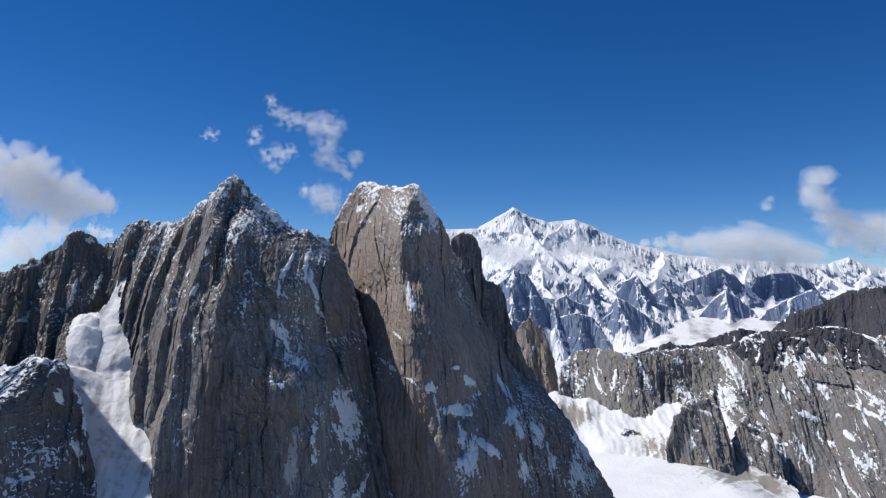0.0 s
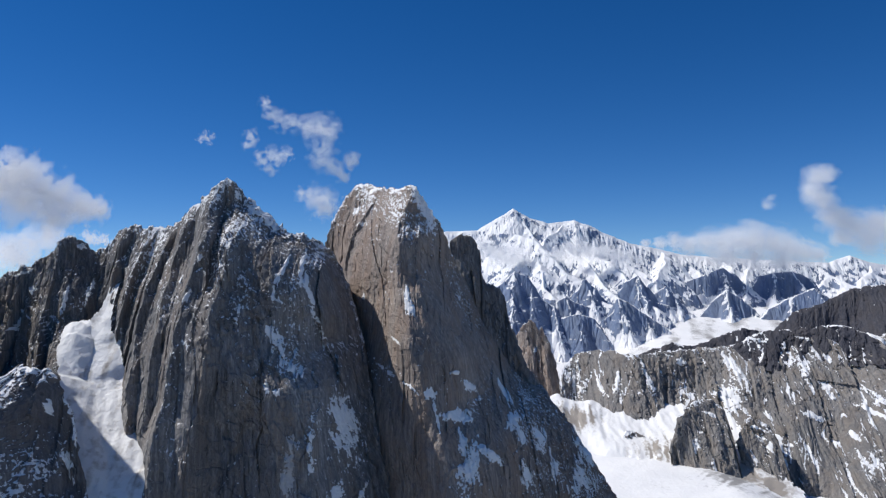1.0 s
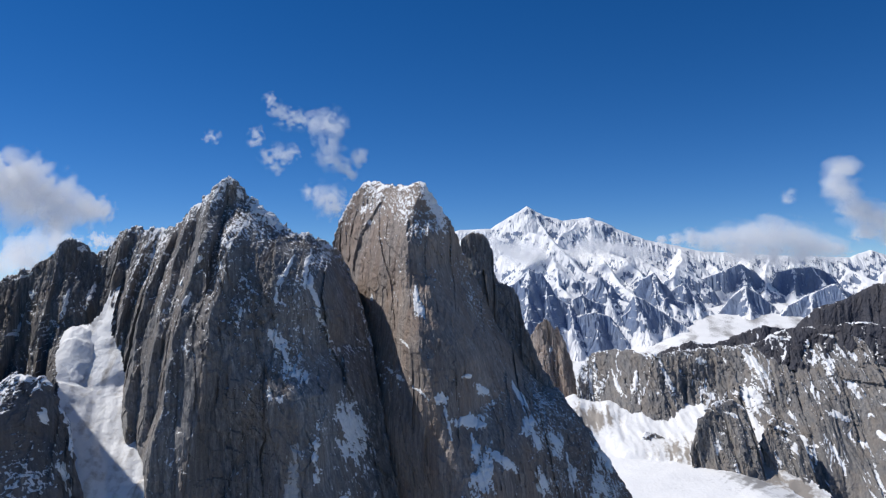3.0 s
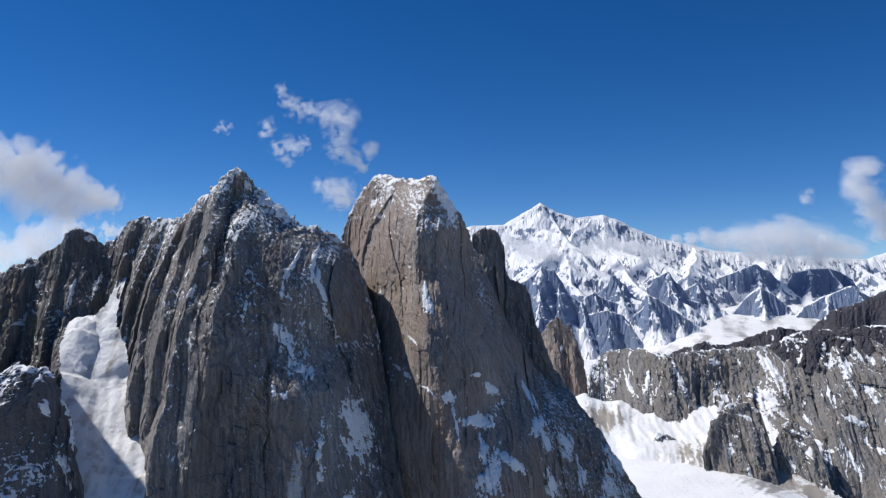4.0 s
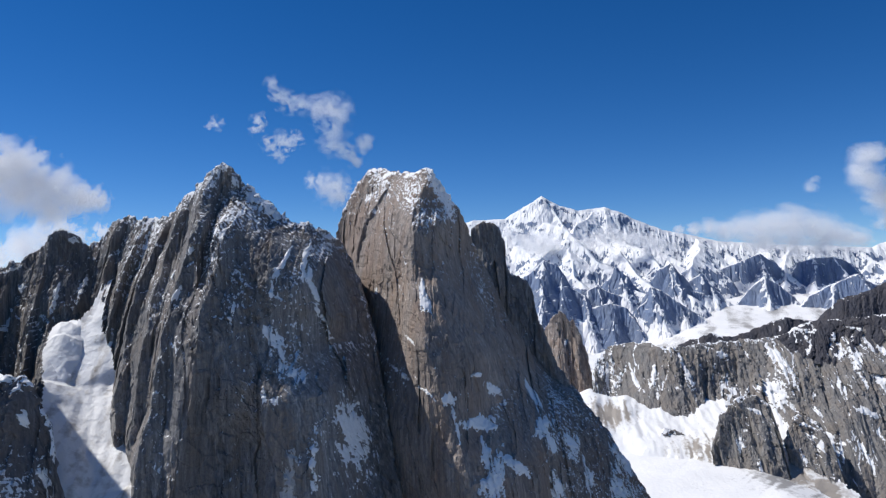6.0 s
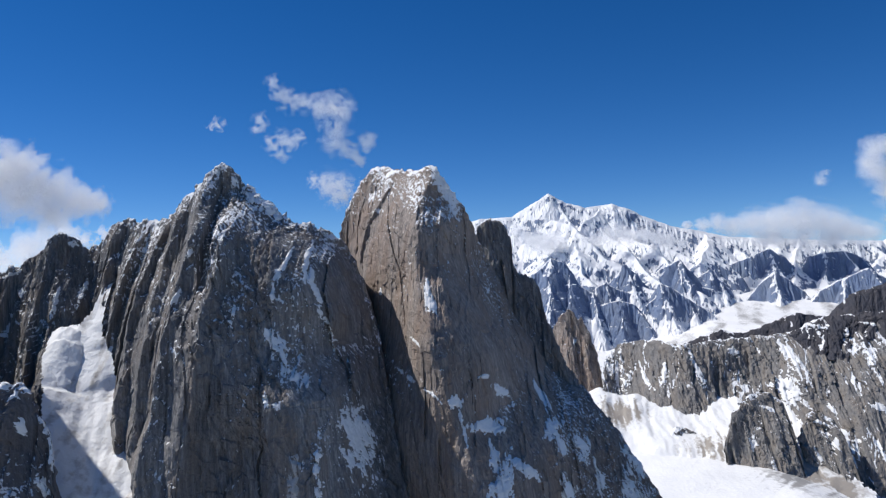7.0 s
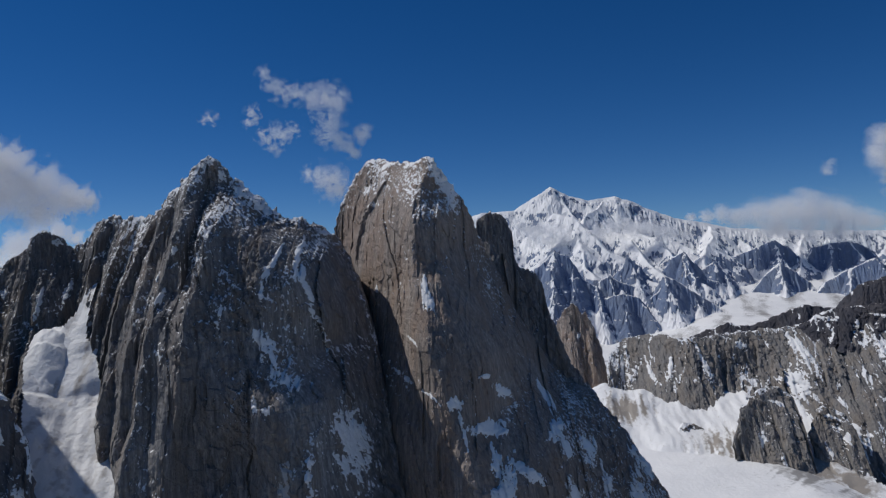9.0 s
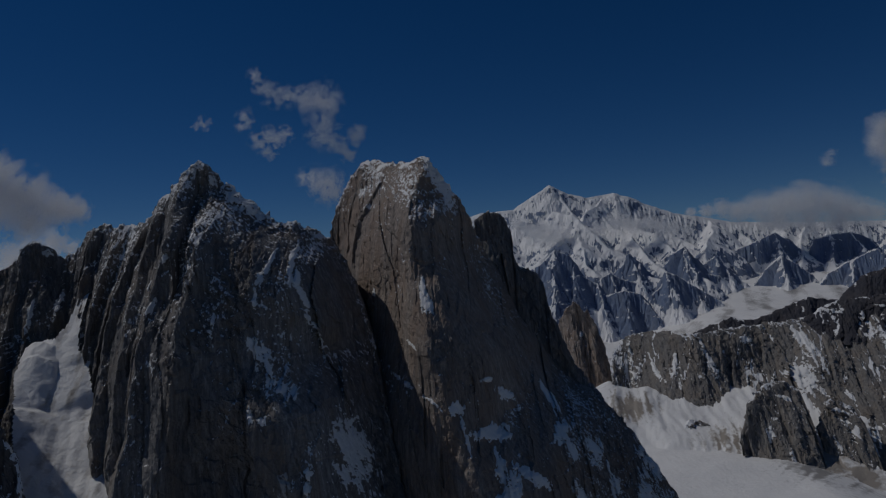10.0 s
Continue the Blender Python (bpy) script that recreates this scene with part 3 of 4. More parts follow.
PEAK_ARETES = (
    (12, 22, 7, ((-351, 71), (-357, 37), (-351, -17), (-346, -63))),
    (12, 20, 6, ((-321, 54), (-326, 18), (-332, -35))),
    (15, 24, 7, ((-285, 66), (-291, 27), (-299, 5), (-305, -35), (-292, -117))),
    (13, 20, 7, ((-256, 75), (-268, 26), (-268, -11), (-265, -37), (-272, -110))),
    (14, 26, 9, ((-228, 96), (-221, 54), (-230, 24), (-233, -10), (-238, -42), (-244, -109), (-250, -190))),
    (10, 17, 9, ((-201, 53), (-193, 27), (-202, -11), (-201, -64), (-213, -117), (-216, -190))),
    (24, 55, 30, ((-138, 40), (-116, -24), (-110, -82), (-112, -156), (-114, -215))),
)
TOWER_ARETES = (
    (9, 30, 14, ((-33, 106), (-48, 72), (-44, 46), (-47, -1), (-35, -33), (-31, -51), (-17, -96), (-7, -127), (0, -142), (8, -200))),
    (6, 18, 4, ((-82, 105), (-107, 66), (-114, 33))),
    (4, 12, 5, ((-22, -100), (-16, -133), (-13, -190))),
)
wall = Wall(PEAK_CREST, PEAK_FACE, -250, 0.72, 3, fan=(-214, 150, 420), jag=3.2, cut=gully_cut, ribs=(6, 4.5, 2.8, 1.3), crumble=1.7, steady=lambda x: 0.15 + 0.85 * smooth(x, -250, -215), lean=lambda x: 0.9 + 2.0 * smooth(x, -130, -112), turn=lambda x, z: 0.7 - 0.9 * (1 - smooth(x, -230, -190)), bold=lambda x, z: 1 - 0.35 * (1 - smooth(x, -250, -190)), aretes=PEAK_ARETES)
wall.build("rock_peak", GRANITE, wall.snow(0.11, 0.6, 0.24, 0.5) + 0.17 * smooth(wall.z, -60, 60) - 0.10 * smooth(wall.x, -190, -155) * smooth(wall.z, 0, 30), "pointed grey granite peak with fluted walls and snow-dusted crest", "mountain")
wall.fields(SNOW_PEAK, SNOW)
wall.fields(SNOW_SCAR, PALE_ROCK, 0.8, 12.0, "rock_scar")
wall = Wall(SIDE_CREST, SIDE_FACE, -200, 0.8, 5, ribs=(8, 3.5, 2.0, 0.8), crumble=1.1, turn=-0.5, jag=2.6, cut=gully_cut)
wall.build("side_peak", GRANITE, wall.snow(0.10, 1.0, 0.2, 0.5), "rounded grey granite side peak along the jagged ridge", "mountain")
wall.fields(SNOW_SIDE, SNOW)
wall = Wall(TOWER_CREST, TOWER_FACE, -250, 0.75, 12, jag=2.0, ribs=(2.2, 3.0, 2.2, 1.1), widths=(40, 17, 6.5, 3.0), fan=(-40, 250, 700), groove=0.12, wave=0.7, blocks=1.2, crumble=0.9, turn=lambda x, z: -0.5 + 0.9 * smooth(x + 0.18 * z, -40, -10), aretes=TOWER_ARETES)
wall.build("rock_tower", SUNWARM_GRANITE, wall.snow(0.03, 1.1, 0.42, 0.45, 9, 0.2, 40) + 0.08 * smooth(wall.z, 30, 90) + 0.9 * smooth(wall.x, -36, -30) * (1 - smooth(wall.x, -12, 2)) * (1 - smooth(wall.below, 12, 28)) + 0.13 * smooth(wall.x, 0, 60) * smooth(-wall.z, 50, 150), "domed brown granite tower with a sunlit face and snowy summit", "mountain")
wall.fields(SNOW_TOWER, SNOW)
wall = Wall(PILLAR_CREST, PILLAR_FACE, -220, 0.8, 9, jag=2.0, ribs=(5, 3, 1.5, 0.8), blocks=2.0, crumble=0.6)
wall.build("rock_pillar", GRANITE, wall.snow(0.0, 0.9, 0.15, 0.30), "dark rounded granite pillars leaning against the tower", "mountain")
# The lean at the unseen left end sets how deep its shadow reaches.
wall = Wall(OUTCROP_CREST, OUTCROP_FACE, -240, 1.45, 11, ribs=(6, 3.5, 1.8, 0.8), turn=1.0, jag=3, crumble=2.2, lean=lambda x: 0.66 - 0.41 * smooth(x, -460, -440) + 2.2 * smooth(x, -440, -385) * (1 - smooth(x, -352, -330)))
wall.build("rock_outcrop", SHADED_GRANITE, wall.snow(0.12, 1.1, 0.36, 0.5, 10), "dark shaded granite outcrop topped with snow", "mountain")
wall.fields(SNOW_OUTCROP, SNOW)

cx, cy = grid(-460, -200, 540, 812, 1.4)
c_floor, c_far = gully_line(cx + 3 * fbm(cx / 30, cy / 30, 2, 5), cy)
cz = c_floor + 0.30 * c_far + 2.5 * fbm(cx / 34, cy / 34, 3, 71) + 0.5 * fbm(cx / 6, cy / 6, 2, 72)
cz = cz - 3.5 * np.exp(-((cy - 729 + 0.2 * (cx + 350)) / 2.5) ** 2) * smooth(-cx, 338, 350)
cz = cz + 0.5 * np.sin((cx + 0.35 * cy) / 1.6 + 3 * fbm(cx / 20, cy / 50, 2, 75)) * smooth(cx, -345, -330)
for _ in range(4):
    mid = cz[1:-1, 1:-1]
    cz[1:-1, 1:-1] = (4 * mid + cz[:-2, 1:-1] + cz[2:, 1:-1] + cz[1:-1, :-2] + cz[1:-1, 2:]) / 8
# Greyed overall: the slope's weak sunlight is put into the snow colour.
couloir = sheet("snow_gully", cx, cy, cz, c_far < gully_half(c_floor) + 3 + 3 * fbm(cx / 20, cy / 20, 3, 73), GLACIER_SNOW, [("dirt_dim", 0.44 + 0.5 * fbm(cx / 9, cy / 40, 4, 74))])
dome_x, dome_y = grid(-394, -346, 722, 778, 1.0)
dome_far = np.hypot((dome_x + 371 + 0.25 * (dome_y - 749)) / 14, (dome_y - 749) / 24) + 0.25 * fbm(dome_x / 13, dome_y / 13, 3, 76)
dome_floor, _ = gully_line(dome_x, dome_y)
dome_z = dome_floor + 5.0 + 5.5 * (1 - np.clip(dome_far, 0, 1.3) ** 2) + 2.2 * fbm(dome_x / 16, dome_y / 20, 3, 77)
dome = sheet("snow_dome", dome_x, dome_y, dome_z, dome_far < 1.2, SNOW, parent=couloir)
tagged(dome, "smooth rounded dome of wind-packed snow")
tagged(couloir, "steep white snow gully between granite walls, half in shadow", "snow gully")

# ---------------------------------------------------------------- knob, cliffs and dark ridges behind
wall = Wall(KNOB_CREST, KNOB_FACE, -350, 1.6, 13, ribs=(16, 9, 5, 2.5), size=1.8, widths=(56, 26, 12, 5), jag=4.5, blocks=2, crumble=1.6)
wall.build("rock_knoll", SUNWARM_GRANITE, wall.snow(0.05, 0.9, 0.1, 0.4), "small brown granite knoll rising beside the glacier", "rock")
wall.fields(((196, -118, 13, 3, 12), (232, -150, 4, 12, -10)), SNOW, 2.5, 9.0)
FAR_RIBS = dict(ribs=(18, 8, 3.8, 2.0), widths=(90, 38, 16, 7), size=2.2, blocks=1.4, groove=0.3, crumble=3.2, turn=0.3)
wall = Wall(CLIFF_CREST, CLIFF_FACE, -450, 1.9, 15, jag=3, tilt=-0.15, **FAR_RIBS)
wall.build("cliff_ridge", CLIFF_ROCK, wall.snow(-0.19, 0.9, 0.32, 0.45, 14, 0.3) + 0.7 * wall.veins(46, 0.07, 21) + 0.6 * wall.veins(22, 0.07, 25) + 0.6 * wall.veins(30, 0.05, 27) + 0.5 * wall.veins(15, 0.06, 29), "long grey-brown rock cliff ridge streaked with snow gullies", "mountain ridge")
wall.fields(SNOW_CLIFF, SNOW, 3.5, 11.0)
wall = Wall(CAP_CREST, CAP_FACE, -172, 1.9, 23, jag=2.5, tilt=-0.3, rag=24, ribs=(14, 9, 5, 2), widths=(80, 34, 15, 6.5), size=2.2, blocks=1.6, groove=0.45, planks=False)
wall.build("slate_cap", SLATE, wall.snow(-0.16, 0.9, 0.25, 0.5, 8, 0.3) + 0.6 * wall.veins(30, 0.07, 22), "dark slate band capping the cliff ridge, streaked with snow", "rock band")
wall.fields(((700, -118, 14, 5, -15), (790, -114, 18, 4, -12), (842, -126, 8, 9, 20), (745, -130, 6, 10, -25)), SNOW, 2.5, 8.0)
wall = Wall(BUTTRESS_CREST, BUTTRESS_FACE, -430, 1.6, 17, jag=2, **FAR_RIBS)
wall.build("rock_buttress", CLIFF_ROCK, wall.snow(0.0, 0.9, 0.2, 0.4), "rounded rock buttress standing before the cliffs", "rock")
wall.fields(((478, -300, 6, 18, -15), (518, -246, 12, 4, -20), (470, -262, 8, 3, 25), (500, -330, 4, 12, 10)), SNOW, 2.5, 9.0)
wall = Wall(LEDGE_CREST, LEDGE_FACE, -420, 1.6, 27, jag=6, **FAR_RIBS)
wall.build("rock_ledge", CLIFF_ROCK, wall.snow(0.46, 0.9, 0.2, 0.8), "low rubbly rock ledge half buried in snow", "rock")
wall = Wall(SPUR_CREST, SPUR_FACE, -430, 1.6, 19, jag=2, **FAR_RIBS)
wall.build("rock_buttress", CLIFF_ROCK, wall.snow(0.0, 0.9, 0.2, 0.4), "narrow rock buttress between snow gullies", "rock")
wall.fields(((604, -272, 12, 4, -20), (584, -320, 4, 16, 10), (618, -300, 4, 10, -15)), SNOW, 2.5, 9.0)

px, py = grid(180, 900, 1180, 1900, 3.4)
pz, pdrop, pw, pc, pd = heights(px, py, APRON_RIDGES, ["apron"], warp=14, warp_size=90, seed=9)
pz = pz + 7 * (ridged(pc / 70, pd / 260, 3, 77) - 0.8) + 1.2 * (ridged(pc / 16, pd / 150, 3, 34) - 0.8) + 1.2 * fbm(px / 25, py / 25, 3, 78)
FANS = ((285, 1592, 42), (433, 1467, 36), (545, 1345, 62), (470, 1390, 40), (600, 1380, 40))
rubble = sum(np.exp(-(((px - x) / wide) ** 2) - ((py - y) / wide) ** 2) for x, y, wide in FANS)
apron_dirt = 0.2 + np.minimum(rubble, 1) * (0.8 + 1.1 * fbm(pc / 8, pd / 110, 5, 79, 0.65)) + 0.5 * fbm(pc / 10, pd / 130, 4, 80, 0.6)
apron = sheet("snow_apron", px, py, pz, (pz > ground_height(px, py) - 10) & (px + 0.5 * (py - 1360) < 622 + 30 * fbm(px / 40, py / 40, 3, 33)), GLACIER_SNOW, [("dirt_dim", apron_dirt)])
for x, y, wide in FANS:
    fan = 1.1 - np.hypot((px - x) / wide, (py - y) / wide) + 0.9 * fbm(pc / 9, pd / 70, 4, 81, 0.6)
    inside = (fan > -0.1) & (pz > ground_height(px, py) - 6) & (px + 0.5 * (py - 1360) < 615)
    for piece in pieces(inside, 12):
        bed = sheet("rubble_fan", px, py, pz + 2.2 * np.clip(fan, -0.3, 0.5), piece, GLACIER_SNOW, [("dirt_dim", apron_dirt + 0.12 + 0.5 * fbm(pc / 5, pd / 80, 3, 82))], parent=apron)
        tagged(bed, "brown rubble washed over the snow")
tagged(apron, "white snow slopes with brown rubble streaks below the cliffs", "snow slope")

DARKS = {
    "darkback": ((1093, 2463, -175), (1126, 2461, -136), (1174, 2458, -90), (1218, 2457, -75), (1273, 2457, -62), (1314, 2456, -41), (1371, 2454, -14), (1409, 2454, -6), (1457, 2453, 1), (1501, 2453, 5), (1601, 2452, 26), (1754, 2452, 36), (1946, 2453, 17)),
    "darklow": ((506, 2064, -210), (567, 2062, -181), (610, 2062, -165), (644, 2061, -154), (675, 2062, -164), (695, 2062, -165), (731, 2061, -156), (777, 2060, -140), (811, 2060, -127), (840, 2059, -116), (870, 2059, -122), (921, 2060, -130), (1019, 2059, -122), (1115, 2060, -130), (1243, 2061, -146)),
}
for name, crest in DARKS.items():
    wall = Wall(crest, None, -330, 3.8, 41 + len(name), jag=2, slope=0.8, tilt=-0.3, ribs=(20, 12, 6, 3), widths=(110, 44, 20, 9), size=3.0, blocks=1.0, groove=0.3, crumble=0.7)
    wall.build("dark_ridge", SLATE, wall.snow(-0.36, 0.8, 0.25, 0.45, 9, 0.4) + 0.65 * wall.veins(44, 0.07, 23) + 0.5 * wall.veins(24, 0.07, 26), "dark slate ridge with thin snow streaks behind the cliffs", "mountain ridge")

# ---------------------------------------------------------------- the great white massif
fx, fy = grid(-500, 3700, 3560, 4860, 6.0)
def branches(crest, gap, seed, low, reach):
    """Ridges that branch off a crest and fall towards the valley, each with side ridges of its own."""
    rnd, made = np.random.RandomState(seed), []
    crest = np.array(crest, float)
    for x in np.arange(crest[0, 0], crest[-1, 0], gap):
        x = x + rnd.uniform(-0.35, 0.35) * gap
        y, z = np.interp(x, crest[:, 0], crest[:, 1]), np.interp(x, crest[:, 0], crest[:, 2]) - rnd.uniform(2, 30)
        sway, line = rnd.uniform(-1.0, 1.0), [(x, y, z)]
        for k in range(7):
            length = reach * rnd.uniform(0.10, 0.20)
            x, y, z = x + length * (sway + rnd.uniform(-0.4, 0.4)), y - length, z - length * rnd.uniform(0.35, 1.15)
            line.append((x, y, z))
            if z < low:
                break
        made.append(ridge("massif", 1.3, 5, *line))
        for a, b in zip(line[1:-1], line[2:]):
            way, far = rnd.choice((-1, 1)), rnd.uniform(0.35, 0.8) * gap
            made.append(ridge("massif", 1.4, 4, a, (a[0] + way * far, a[1] - rnd.uniform(0.2, 0.7) * far, a[2] - rnd.uniform(0.6, 0.95) * far)))
    return made


SKYLINE = [q for part in FARM_RIDGES[:2] for q in part[3]]
MASSIF_RIDGES = FARM_RIDGES[:2] + tuple(branches(SKYLINE, 150, 5, -180, 760)) + tuple(branches([(x, y - 190, z - 170) for x, y, z in SKYLINE], 120, 6, -200, 560))
fz, fdrop, fw, fc, fd = heights(fx, fy, MASSIF_RIDGES, ["massif"], warp=22, warp_size=120, seed=8)
fz = fz + (ridged(fc / 40, fd / 150, 4, 48, 0.55) - 0.8) * 9 * smooth(fdrop, 2, 40)
fz = fz + (ridged(fx / 26, fy / 50, 4, 45, 0.55) - 0.8) * 6 * smooth(fdrop, 6, 40) + 2 * fbm(fx / 45, fy / 45, 3, 47)
fnx, fny, fnz = normals(fx, fy, fz)
fsnow = 0.60 + 0.24 * smooth(fz, -60, 160) + 2.2 * (fnz - 0.60) + 0.45 * fbm(fx / 130, (fy + fz) / 130, 4, 53) + 0.55 * fbm((fx + 0.5 * fz) / 15, fz / 26, 4, 54, 0.65) + 0.25 * (1 - smooth(fdrop, 0, 20))
massif = sheet("snow_mountain", fx, fy, fz, fz > ground_height(fx, fy) - 40, HAZED_SLATE, [("snow", fsnow)], soft=False)
tagged(massif, "huge snow-covered mountain with two white summits on the skyline", "mountain")

SPURS = {
    "block": ((439, 3619, -256), (467, 3616, -214), (495, 3615, -183), (568, 3613, -150), (670, 3612, -127), (748, 3613, -150), (794, 3616, -206), (816, 3618, -240), (833, 3620, -273)),
    "pyramid": ((759, 3667, -232), (805, 3663, -152), (844, 3662, -123), (882, 3658, -52), (927, 3659, -72), (1007, 3662, -129), (1073, 3664, -175), (1116, 3666, -203), (1144, 3668, -237)),
    "step": ((545, 3763, -150), (592, 3759, -62), (639, 3757, -39), (686, 3759, -74), (756, 3760, -97), (794, 3764, -165)),
    "fang": ((670, 3890, -95), (710, 3886, -16), (758, 3883, 48), (807, 3885, 5), (843, 3889, -77), (867, 3892, -125)),
    "cone": ((908, 3962, -127), (948, 3957, -29), (991, 3954, 30), (1053, 3952, 67), (1102, 3955, 5), (1139, 3960, -78), (1213, 3961, -96), (1254, 3963, -146)),
    "flank": ((205, 3713, -148), (234, 3705, -4), (292, 3704, 28), (367, 3700, 92), (425, 3702, 63), (448, 3704, 28), (495, 3708, -53), (549, 3710, -85), (567, 3713, -154), (596, 3718, -235)),
    "peaklet": ((1144, 4012, -113), (1176, 4007, -23), (1226, 4005, 8), (1269, 4008, -51), (1316, 4011, -101), (1348, 4013, -144)),
    "gable": ((1375, 4006, -197), (1394, 4004, -163), (1472, 4000, -82), (1553, 3996, -13), (1634, 3999, -63), (1693, 4002, -122), (1718, 4006, -191)),
    "crest": ((1357, 4338, -38), (1405, 4335, 19), (1533, 4333, 63), (1665, 4330, 117), (1746, 4333, 63), (1814, 4337, -11), (1848, 4340, -72)),
    "keel": ((1649, 3919, -247), (1674, 3916, -199), (1753, 3912, -120), (1869, 3909, -62), (1988, 3906, -13), (2045, 3908, -50), (2103, 3910, -80), (2183, 3914, -156), (2213, 3917, -217)),
    "wedge": ((1791, 4300, -71), (1821, 4297, -24), (1881, 4293, 63), (1965, 4292, 83), (2056, 4291, 89), (2133, 4293, 63), (2186, 4294, 29), (2230, 4298, -44), (2267, 4302, -105)),
}
for n, (name, crest) in enumerate(SPURS.items()):
    rnd = np.random.RandomState(300 + n)
    summit = max(crest, key=lambda c: c[2])
    arms = [(x, y - 0.55 * (summit[2] - z) + 0.3 * abs(x - summit[0]), z) for x, y, z in crest]
    lines = [ridge("spur", 1.9, 3, *arms)]
    for at in (summit, *arms[1:-1:2]):
        x, y, z = at[0], np.interp(at[0], [a[0] for a in arms], [a[1] for a in arms]), at[2]
        rib, lean_x = [(x, y, z)], 0.0015 * (x - summit[0]) + rnd.uniform(-0.35, 0.35)
        while z > -400:
            length = rnd.uniform(28, 55)
            x, y, z = x + length * (lean_x + rnd.uniform(-0.25, 0.25)), y - length, z - length * rnd.uniform(0.8, 1.35)
            rib.append((x, y, z))
        lines.append(ridge("spur", 1.75, 2, *rib))
    sx, sy = grid(arms[0][0] - 60, arms[-1][0] + 60, summit[1] - 420, summit[1] + 130, 4.5)
    sz, sdrop, sw, sc, sd = heights(sx, sy, lines, ["spur"], warp=9, warp_size=60, seed=70 + n)
    sz = sz + (ridged(sc / 34, sd / 140, 4, 71 + n, 0.55) - 0.8) * 16 * smooth(sdrop, 1, 20) + (ridged(sc / 11, sd / 90, 3, 77, 0.6) - 0.8) * 5 * smooth(sdrop, 1, 12)
    snx, sny, snz = normals(sx, sy, sz)
    streaks = np.clip(1 - np.abs(perlin(sc / 8 + 0.6 * fbm(sx / 40, sy / 40, 2, 73), sd / 120, 74 + n)) / 0.16, 0, 1)
    ssnow = (-0.05 if name == "block" else 0.17) - 0.12 * snx + 1.4 * (snz - 0.55) + 0.6 * fbm(sx / 50, (sy + sz) / 70, 4, 75) + 0.45 * streaks * (0.6 + fbm(sc / 40, sd / 60, 3, 76)) + 0.3 * (1 - smooth(sdrop, 0, 8))
    foot = min(z for x, y, z in crest) + 35
    if name != "block":
        ssnow = ssnow + 0.75 * (1 - smooth(sz + 25 * fbm(sx / 60, sy / 60, 3, 78), foot - 45, foot + 30))
    spur = sheet("rock_spur", sx, sy, sz, sz > ground_height(sx, sy) - 12, HAZED_SLATE, [("snow", ssnow)], soft=False)
    tagged(spur, "rock spur hazed blue and streaked with snow below the white mountain", "mountain spur")


# ---------------------------------------------------------------- clouds
CLOUDS = {
    "billow": (978, ((-581, 168, 35), (-557, 160, 38), (-530, 137, 40), (-504, 122, 37), (-477, 114, 29), (-457, 113, 17), (-557, 122, 42), (-588, 145, 38), (-519, 99, 26), (-627, 145, 46), (-619, 176, 31))),
    "bank": (1489, ((-837, 104, 45), (-884, 92, 47), (-802, 121, 33), (-931, 69, 47), (-861, 69, 35), (-720, 113, 21), (-691, 110, 16), (-767, 104, 23))),
    "wisp": (983, ((-237, 256, 9), (-228, 242, 11), (-216, 231, 13), (-200, 229, 12), (-181, 222, 15), (-162, 222, 21), (-149, 217, 15), (-159, 196, 17), (-162, 177, 15), (-149, 169, 12), (-136, 161, 11), (-123, 173, 11), (-118, 181, 9), (-131, 154, 9))),
    "scrap": (1067, ((-247, 202, 13), (-260, 192, 12), (-239, 196, 13), (-226, 202, 10), (-251, 179, 10), (-268, 200, 8))),
    "tuft": (1067, ((-279, 230, 10), (-276, 221, 9), (-285, 217, 8))),
    "shred": (1226, ((-398, 262, 12), (-405, 259, 8), (-390, 261, 8))),
    "puff": (1003, ((-169, 129, 18), (-181, 131, 14), (-157, 125, 18), (-153, 113, 14), (-165, 116, 17), (-193, 135, 9))),
    "column": (2134, ((1102, 317, 47), (1136, 330, 37), (1086, 275, 40), (1119, 258, 54), (1144, 208, 57), (1186, 191, 57), (1220, 166, 60), (1279, 182, 60), (1321, 166, 67), (1371, 182, 74), (1170, 140, 37), (1254, 124, 47), (1338, 107, 50))),
    "veil": (2333, ((1054, 269, 24), (1043, 258, 17), (1062, 282, 15))),
    "blanket": (4299, ((1205, 261, 37), (1289, 261, 50), (1374, 268, 66), (1459, 247, 83), (1560, 261, 107), (1662, 261, 124), (1763, 271, 132), (1865, 281, 132), (1966, 254, 132), (2068, 220, 124), (2153, 193, 99), (2237, 186, 66), (1679, 186, 107), (1848, 180, 116), (2017, 159, 99))),
    "collar": (4150, ((274, 224, 60), (330, 198, 83), (395, 185, 90), (461, 175, 68), (216, 257, 38))),
    "scarf": (4170, ((660, 199, 55), (742, 225, 71), (824, 219, 79), (906, 206, 79), (988, 193, 71), (1070, 173, 55), (594, 186, 40), (1136, 160, 40))),
    "streak": (4567, ((2467, 283, 36), (2574, 290, 43), (2682, 301, 43), (2790, 283, 43), (2898, 283, 50))),
}


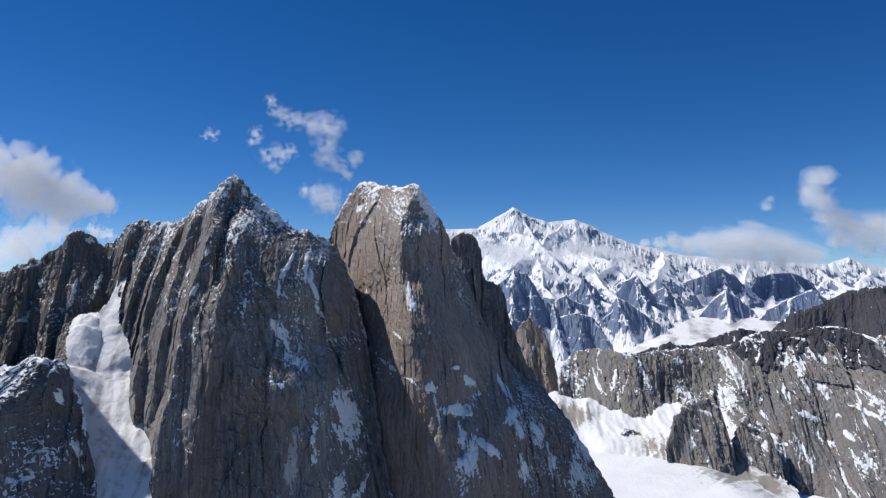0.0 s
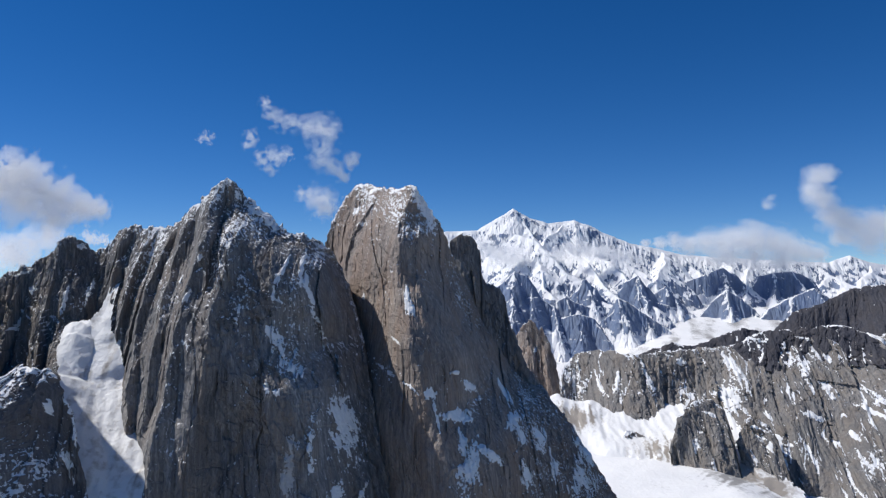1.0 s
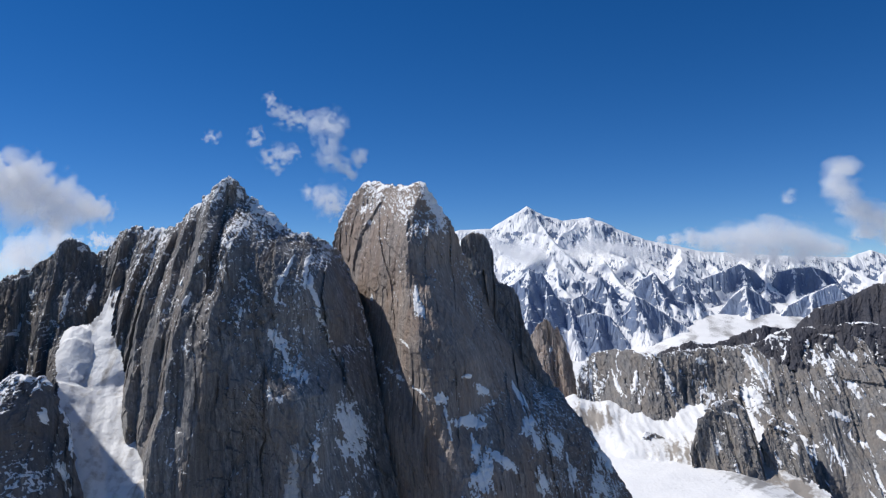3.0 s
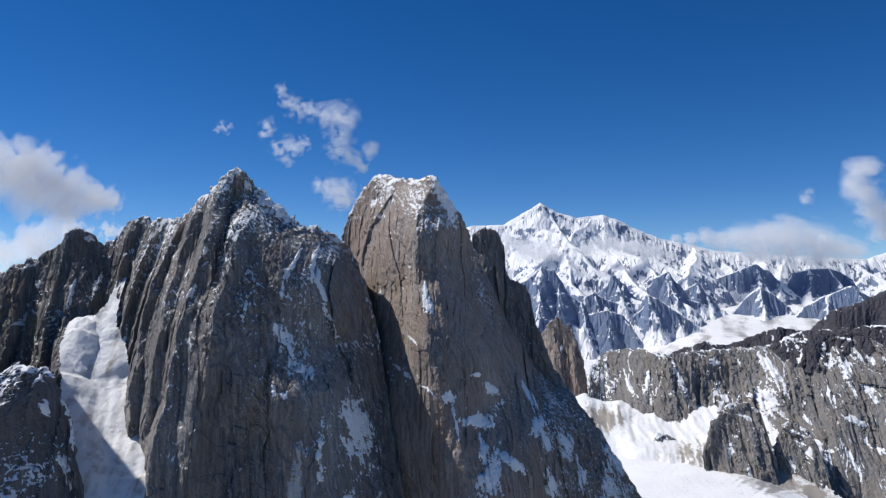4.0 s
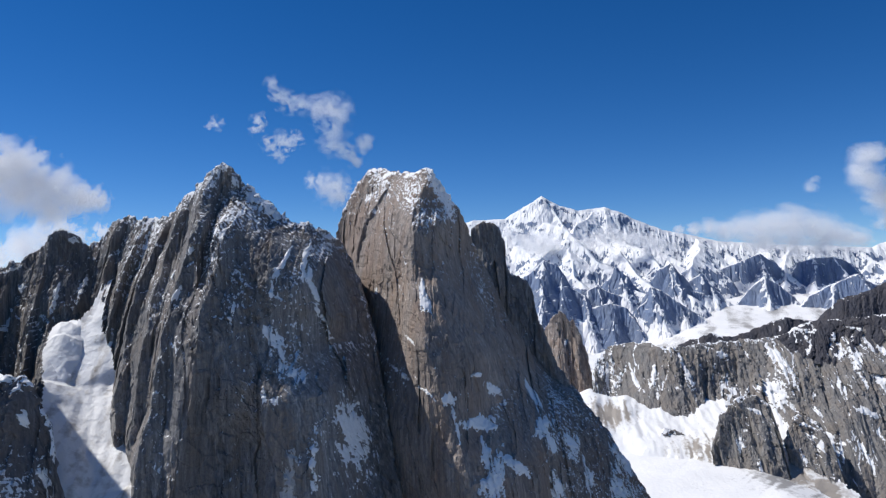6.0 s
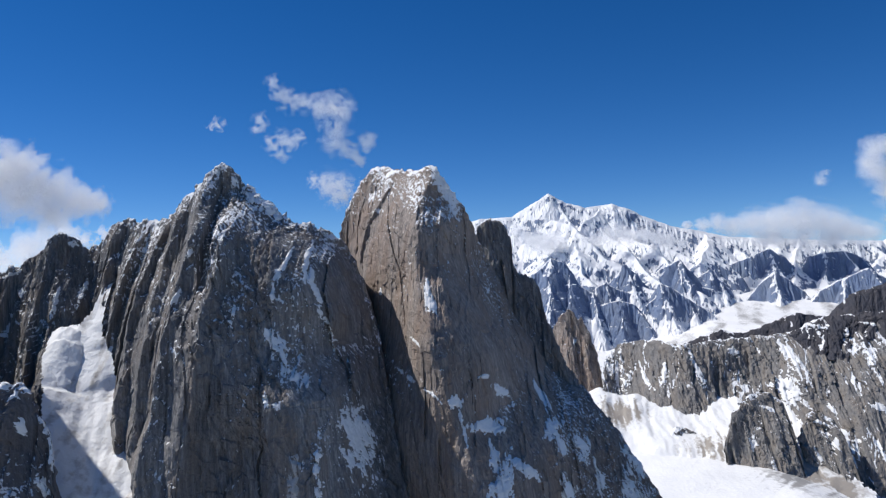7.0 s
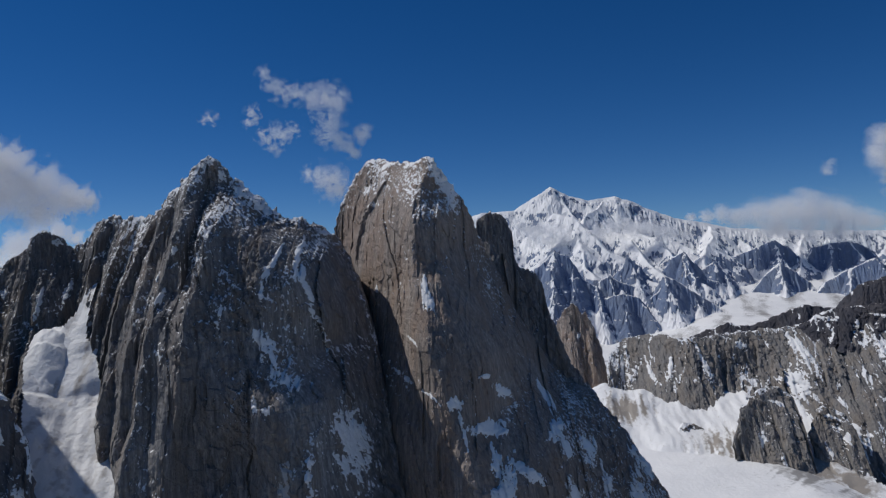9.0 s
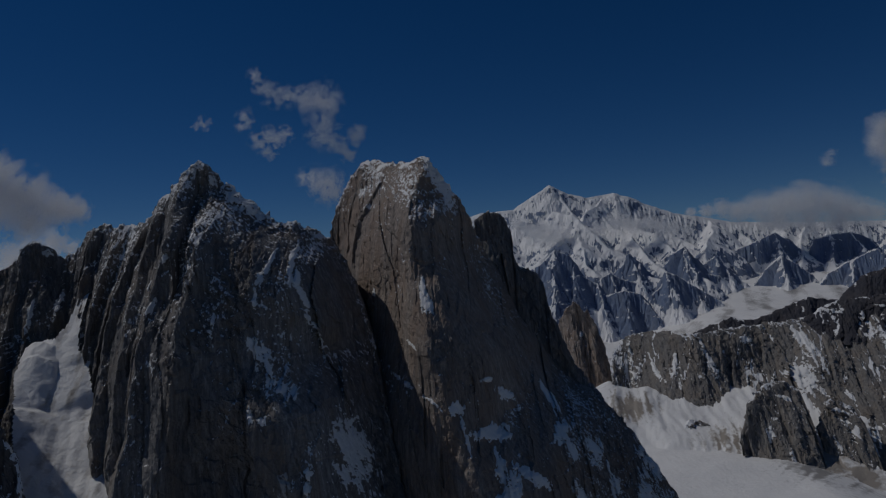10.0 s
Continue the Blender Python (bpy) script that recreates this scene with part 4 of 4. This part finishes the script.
def cloud_material(name):
    """Bright vapour that light passes through."""
    mat, tree, bsdf = shader(name)
    tree.nodes.remove(bsdf)
    thin = tree.nodes.new("ShaderNodeBsdfTransparent")
    bright = add(tree, "ShaderNodeBsdfDiffuse", Color=(0.985, 0.985, 0.985, 1))
    glow = add(tree, "ShaderNodeBsdfTranslucent", Color=(0.985, 0.985, 0.985, 1))
    both = tree.nodes.new("ShaderNodeMixShader")
    both.inputs[0].default_value = 0.5
    tree.links.new(bright.outputs[0], both.inputs[1])
    tree.links.new(glow.outputs[0], both.inputs[2])
    haze = tree.nodes.new("ShaderNodeMixShader")
    haze.inputs[0].default_value = 0.55
    tree.links.new(thin.outputs[0], haze.inputs[1])
    tree.links.new(both.outputs[0], haze.inputs[2])
    tree.links.new(haze.outputs[0], tree.nodes["Material Output"].inputs[0])
    return mat


CLOUD = cloud_material("cloud")


def cloud(name, y, lobes, label, density=1.0):
    """A cloud of tiny flakes of vapour, thick in the billows' cores and thinning out at their torn rims."""
    rnd = np.random.RandomState(sum(map(ord, name)))
    middles, ways, sizes, unit = [], [], [], y / 1280
    dense = density > 0.8
    for x, z, r in lobes:
        count = int(min(1.0, 0.35 + 0.65 * density) * 30 * (r / unit) ** 2)
        way = rnd.normal(size=(count, 3))
        way /= np.linalg.norm(way, axis=1, keepdims=True)
        far = rnd.rand(count) ** 0.42 * (1.2 if dense else 1.6)
        place = np.array((x, y, z)) + way * (far * r)[:, None] * (1, 0.8, 0.92)
        wide = max(10 * unit, 0.6 * r)
        u, v = (place[:, 0] + 0.4 * place[:, 1]) / wide, (place[:, 2] - 0.3 * place[:, 1]) / wide
        torn = fbm(u, v, 5, 90, 0.62)
        keep = torn + 0.12 * rnd.normal(size=count) > -0.62 + (0.80 if dense else 0.42) * far**2 + 0.45 * (1 - density)
        middles.append(place[keep])
        ways.append(way[keep])
        sizes.append((unit * rnd.uniform(0.36, 0.66, count) * (1.1 - 0.3 * far))[keep])
    middle, way, size = np.concatenate(middles), np.concatenate(ways), np.concatenate(sizes)
    way = way + 0.7 * rnd.normal(size=way.shape)
    way /= np.linalg.norm(way, axis=1, keepdims=True)
    side = np.cross(way, rnd.normal(size=way.shape))
    side /= np.linalg.norm(side, axis=1, keepdims=True)
    other = np.cross(way, side)
    corners = [middle + size[:, None] * (a * side + b * other) for a, b in ((1.2, 0), (-0.6, 1.05), (-0.6, -1.05))]
    verts = np.stack(corners, 1).reshape(-1, 3)
    mesh = bpy.data.meshes.new("cloud")
    mesh.from_pydata(verts.tolist(), [], np.arange(len(verts)).reshape(-1, 3).tolist())
    mesh.materials.append(CLOUD)
    return tagged(new("cloud", mesh), label, "cloud", "clouds in the sky", "stuff")


for name, label, density in (
    ("billow", "large white cumulus cloud beside the granite ridge", 1.0),
    ("bank", "low grey-white cloud bank behind the side peak", 0.95),
    ("wisp", "curled ragged white cloud above the towers", 0.72),
    ("scrap", "small torn scrap of white cloud", 0.6),
    ("tuft", "tiny thin tuft of cloud", 0.5),
    ("shred", "faint round shred of cloud in blue sky", 0.4),
    ("puff", "soft greyish cloud puff behind the domed tower", 0.6),
    ("column", "tall leaning column of cumulus cloud", 0.9),
    ("veil", "faint thin veil of cloud", 0.35),
    ("blanket", "long flat-based cloud lying on the far ridge", 0.95),
    ("collar", "grey cloud clinging to the flank of the white mountain", 1.0),
    ("scarf", "thin band of cloud across the white mountain", 0.85),
    ("streak", "pale level streak of cloud near the skyline", 0.6),
):
    cloud(name, *CLOUDS[name], label, density)
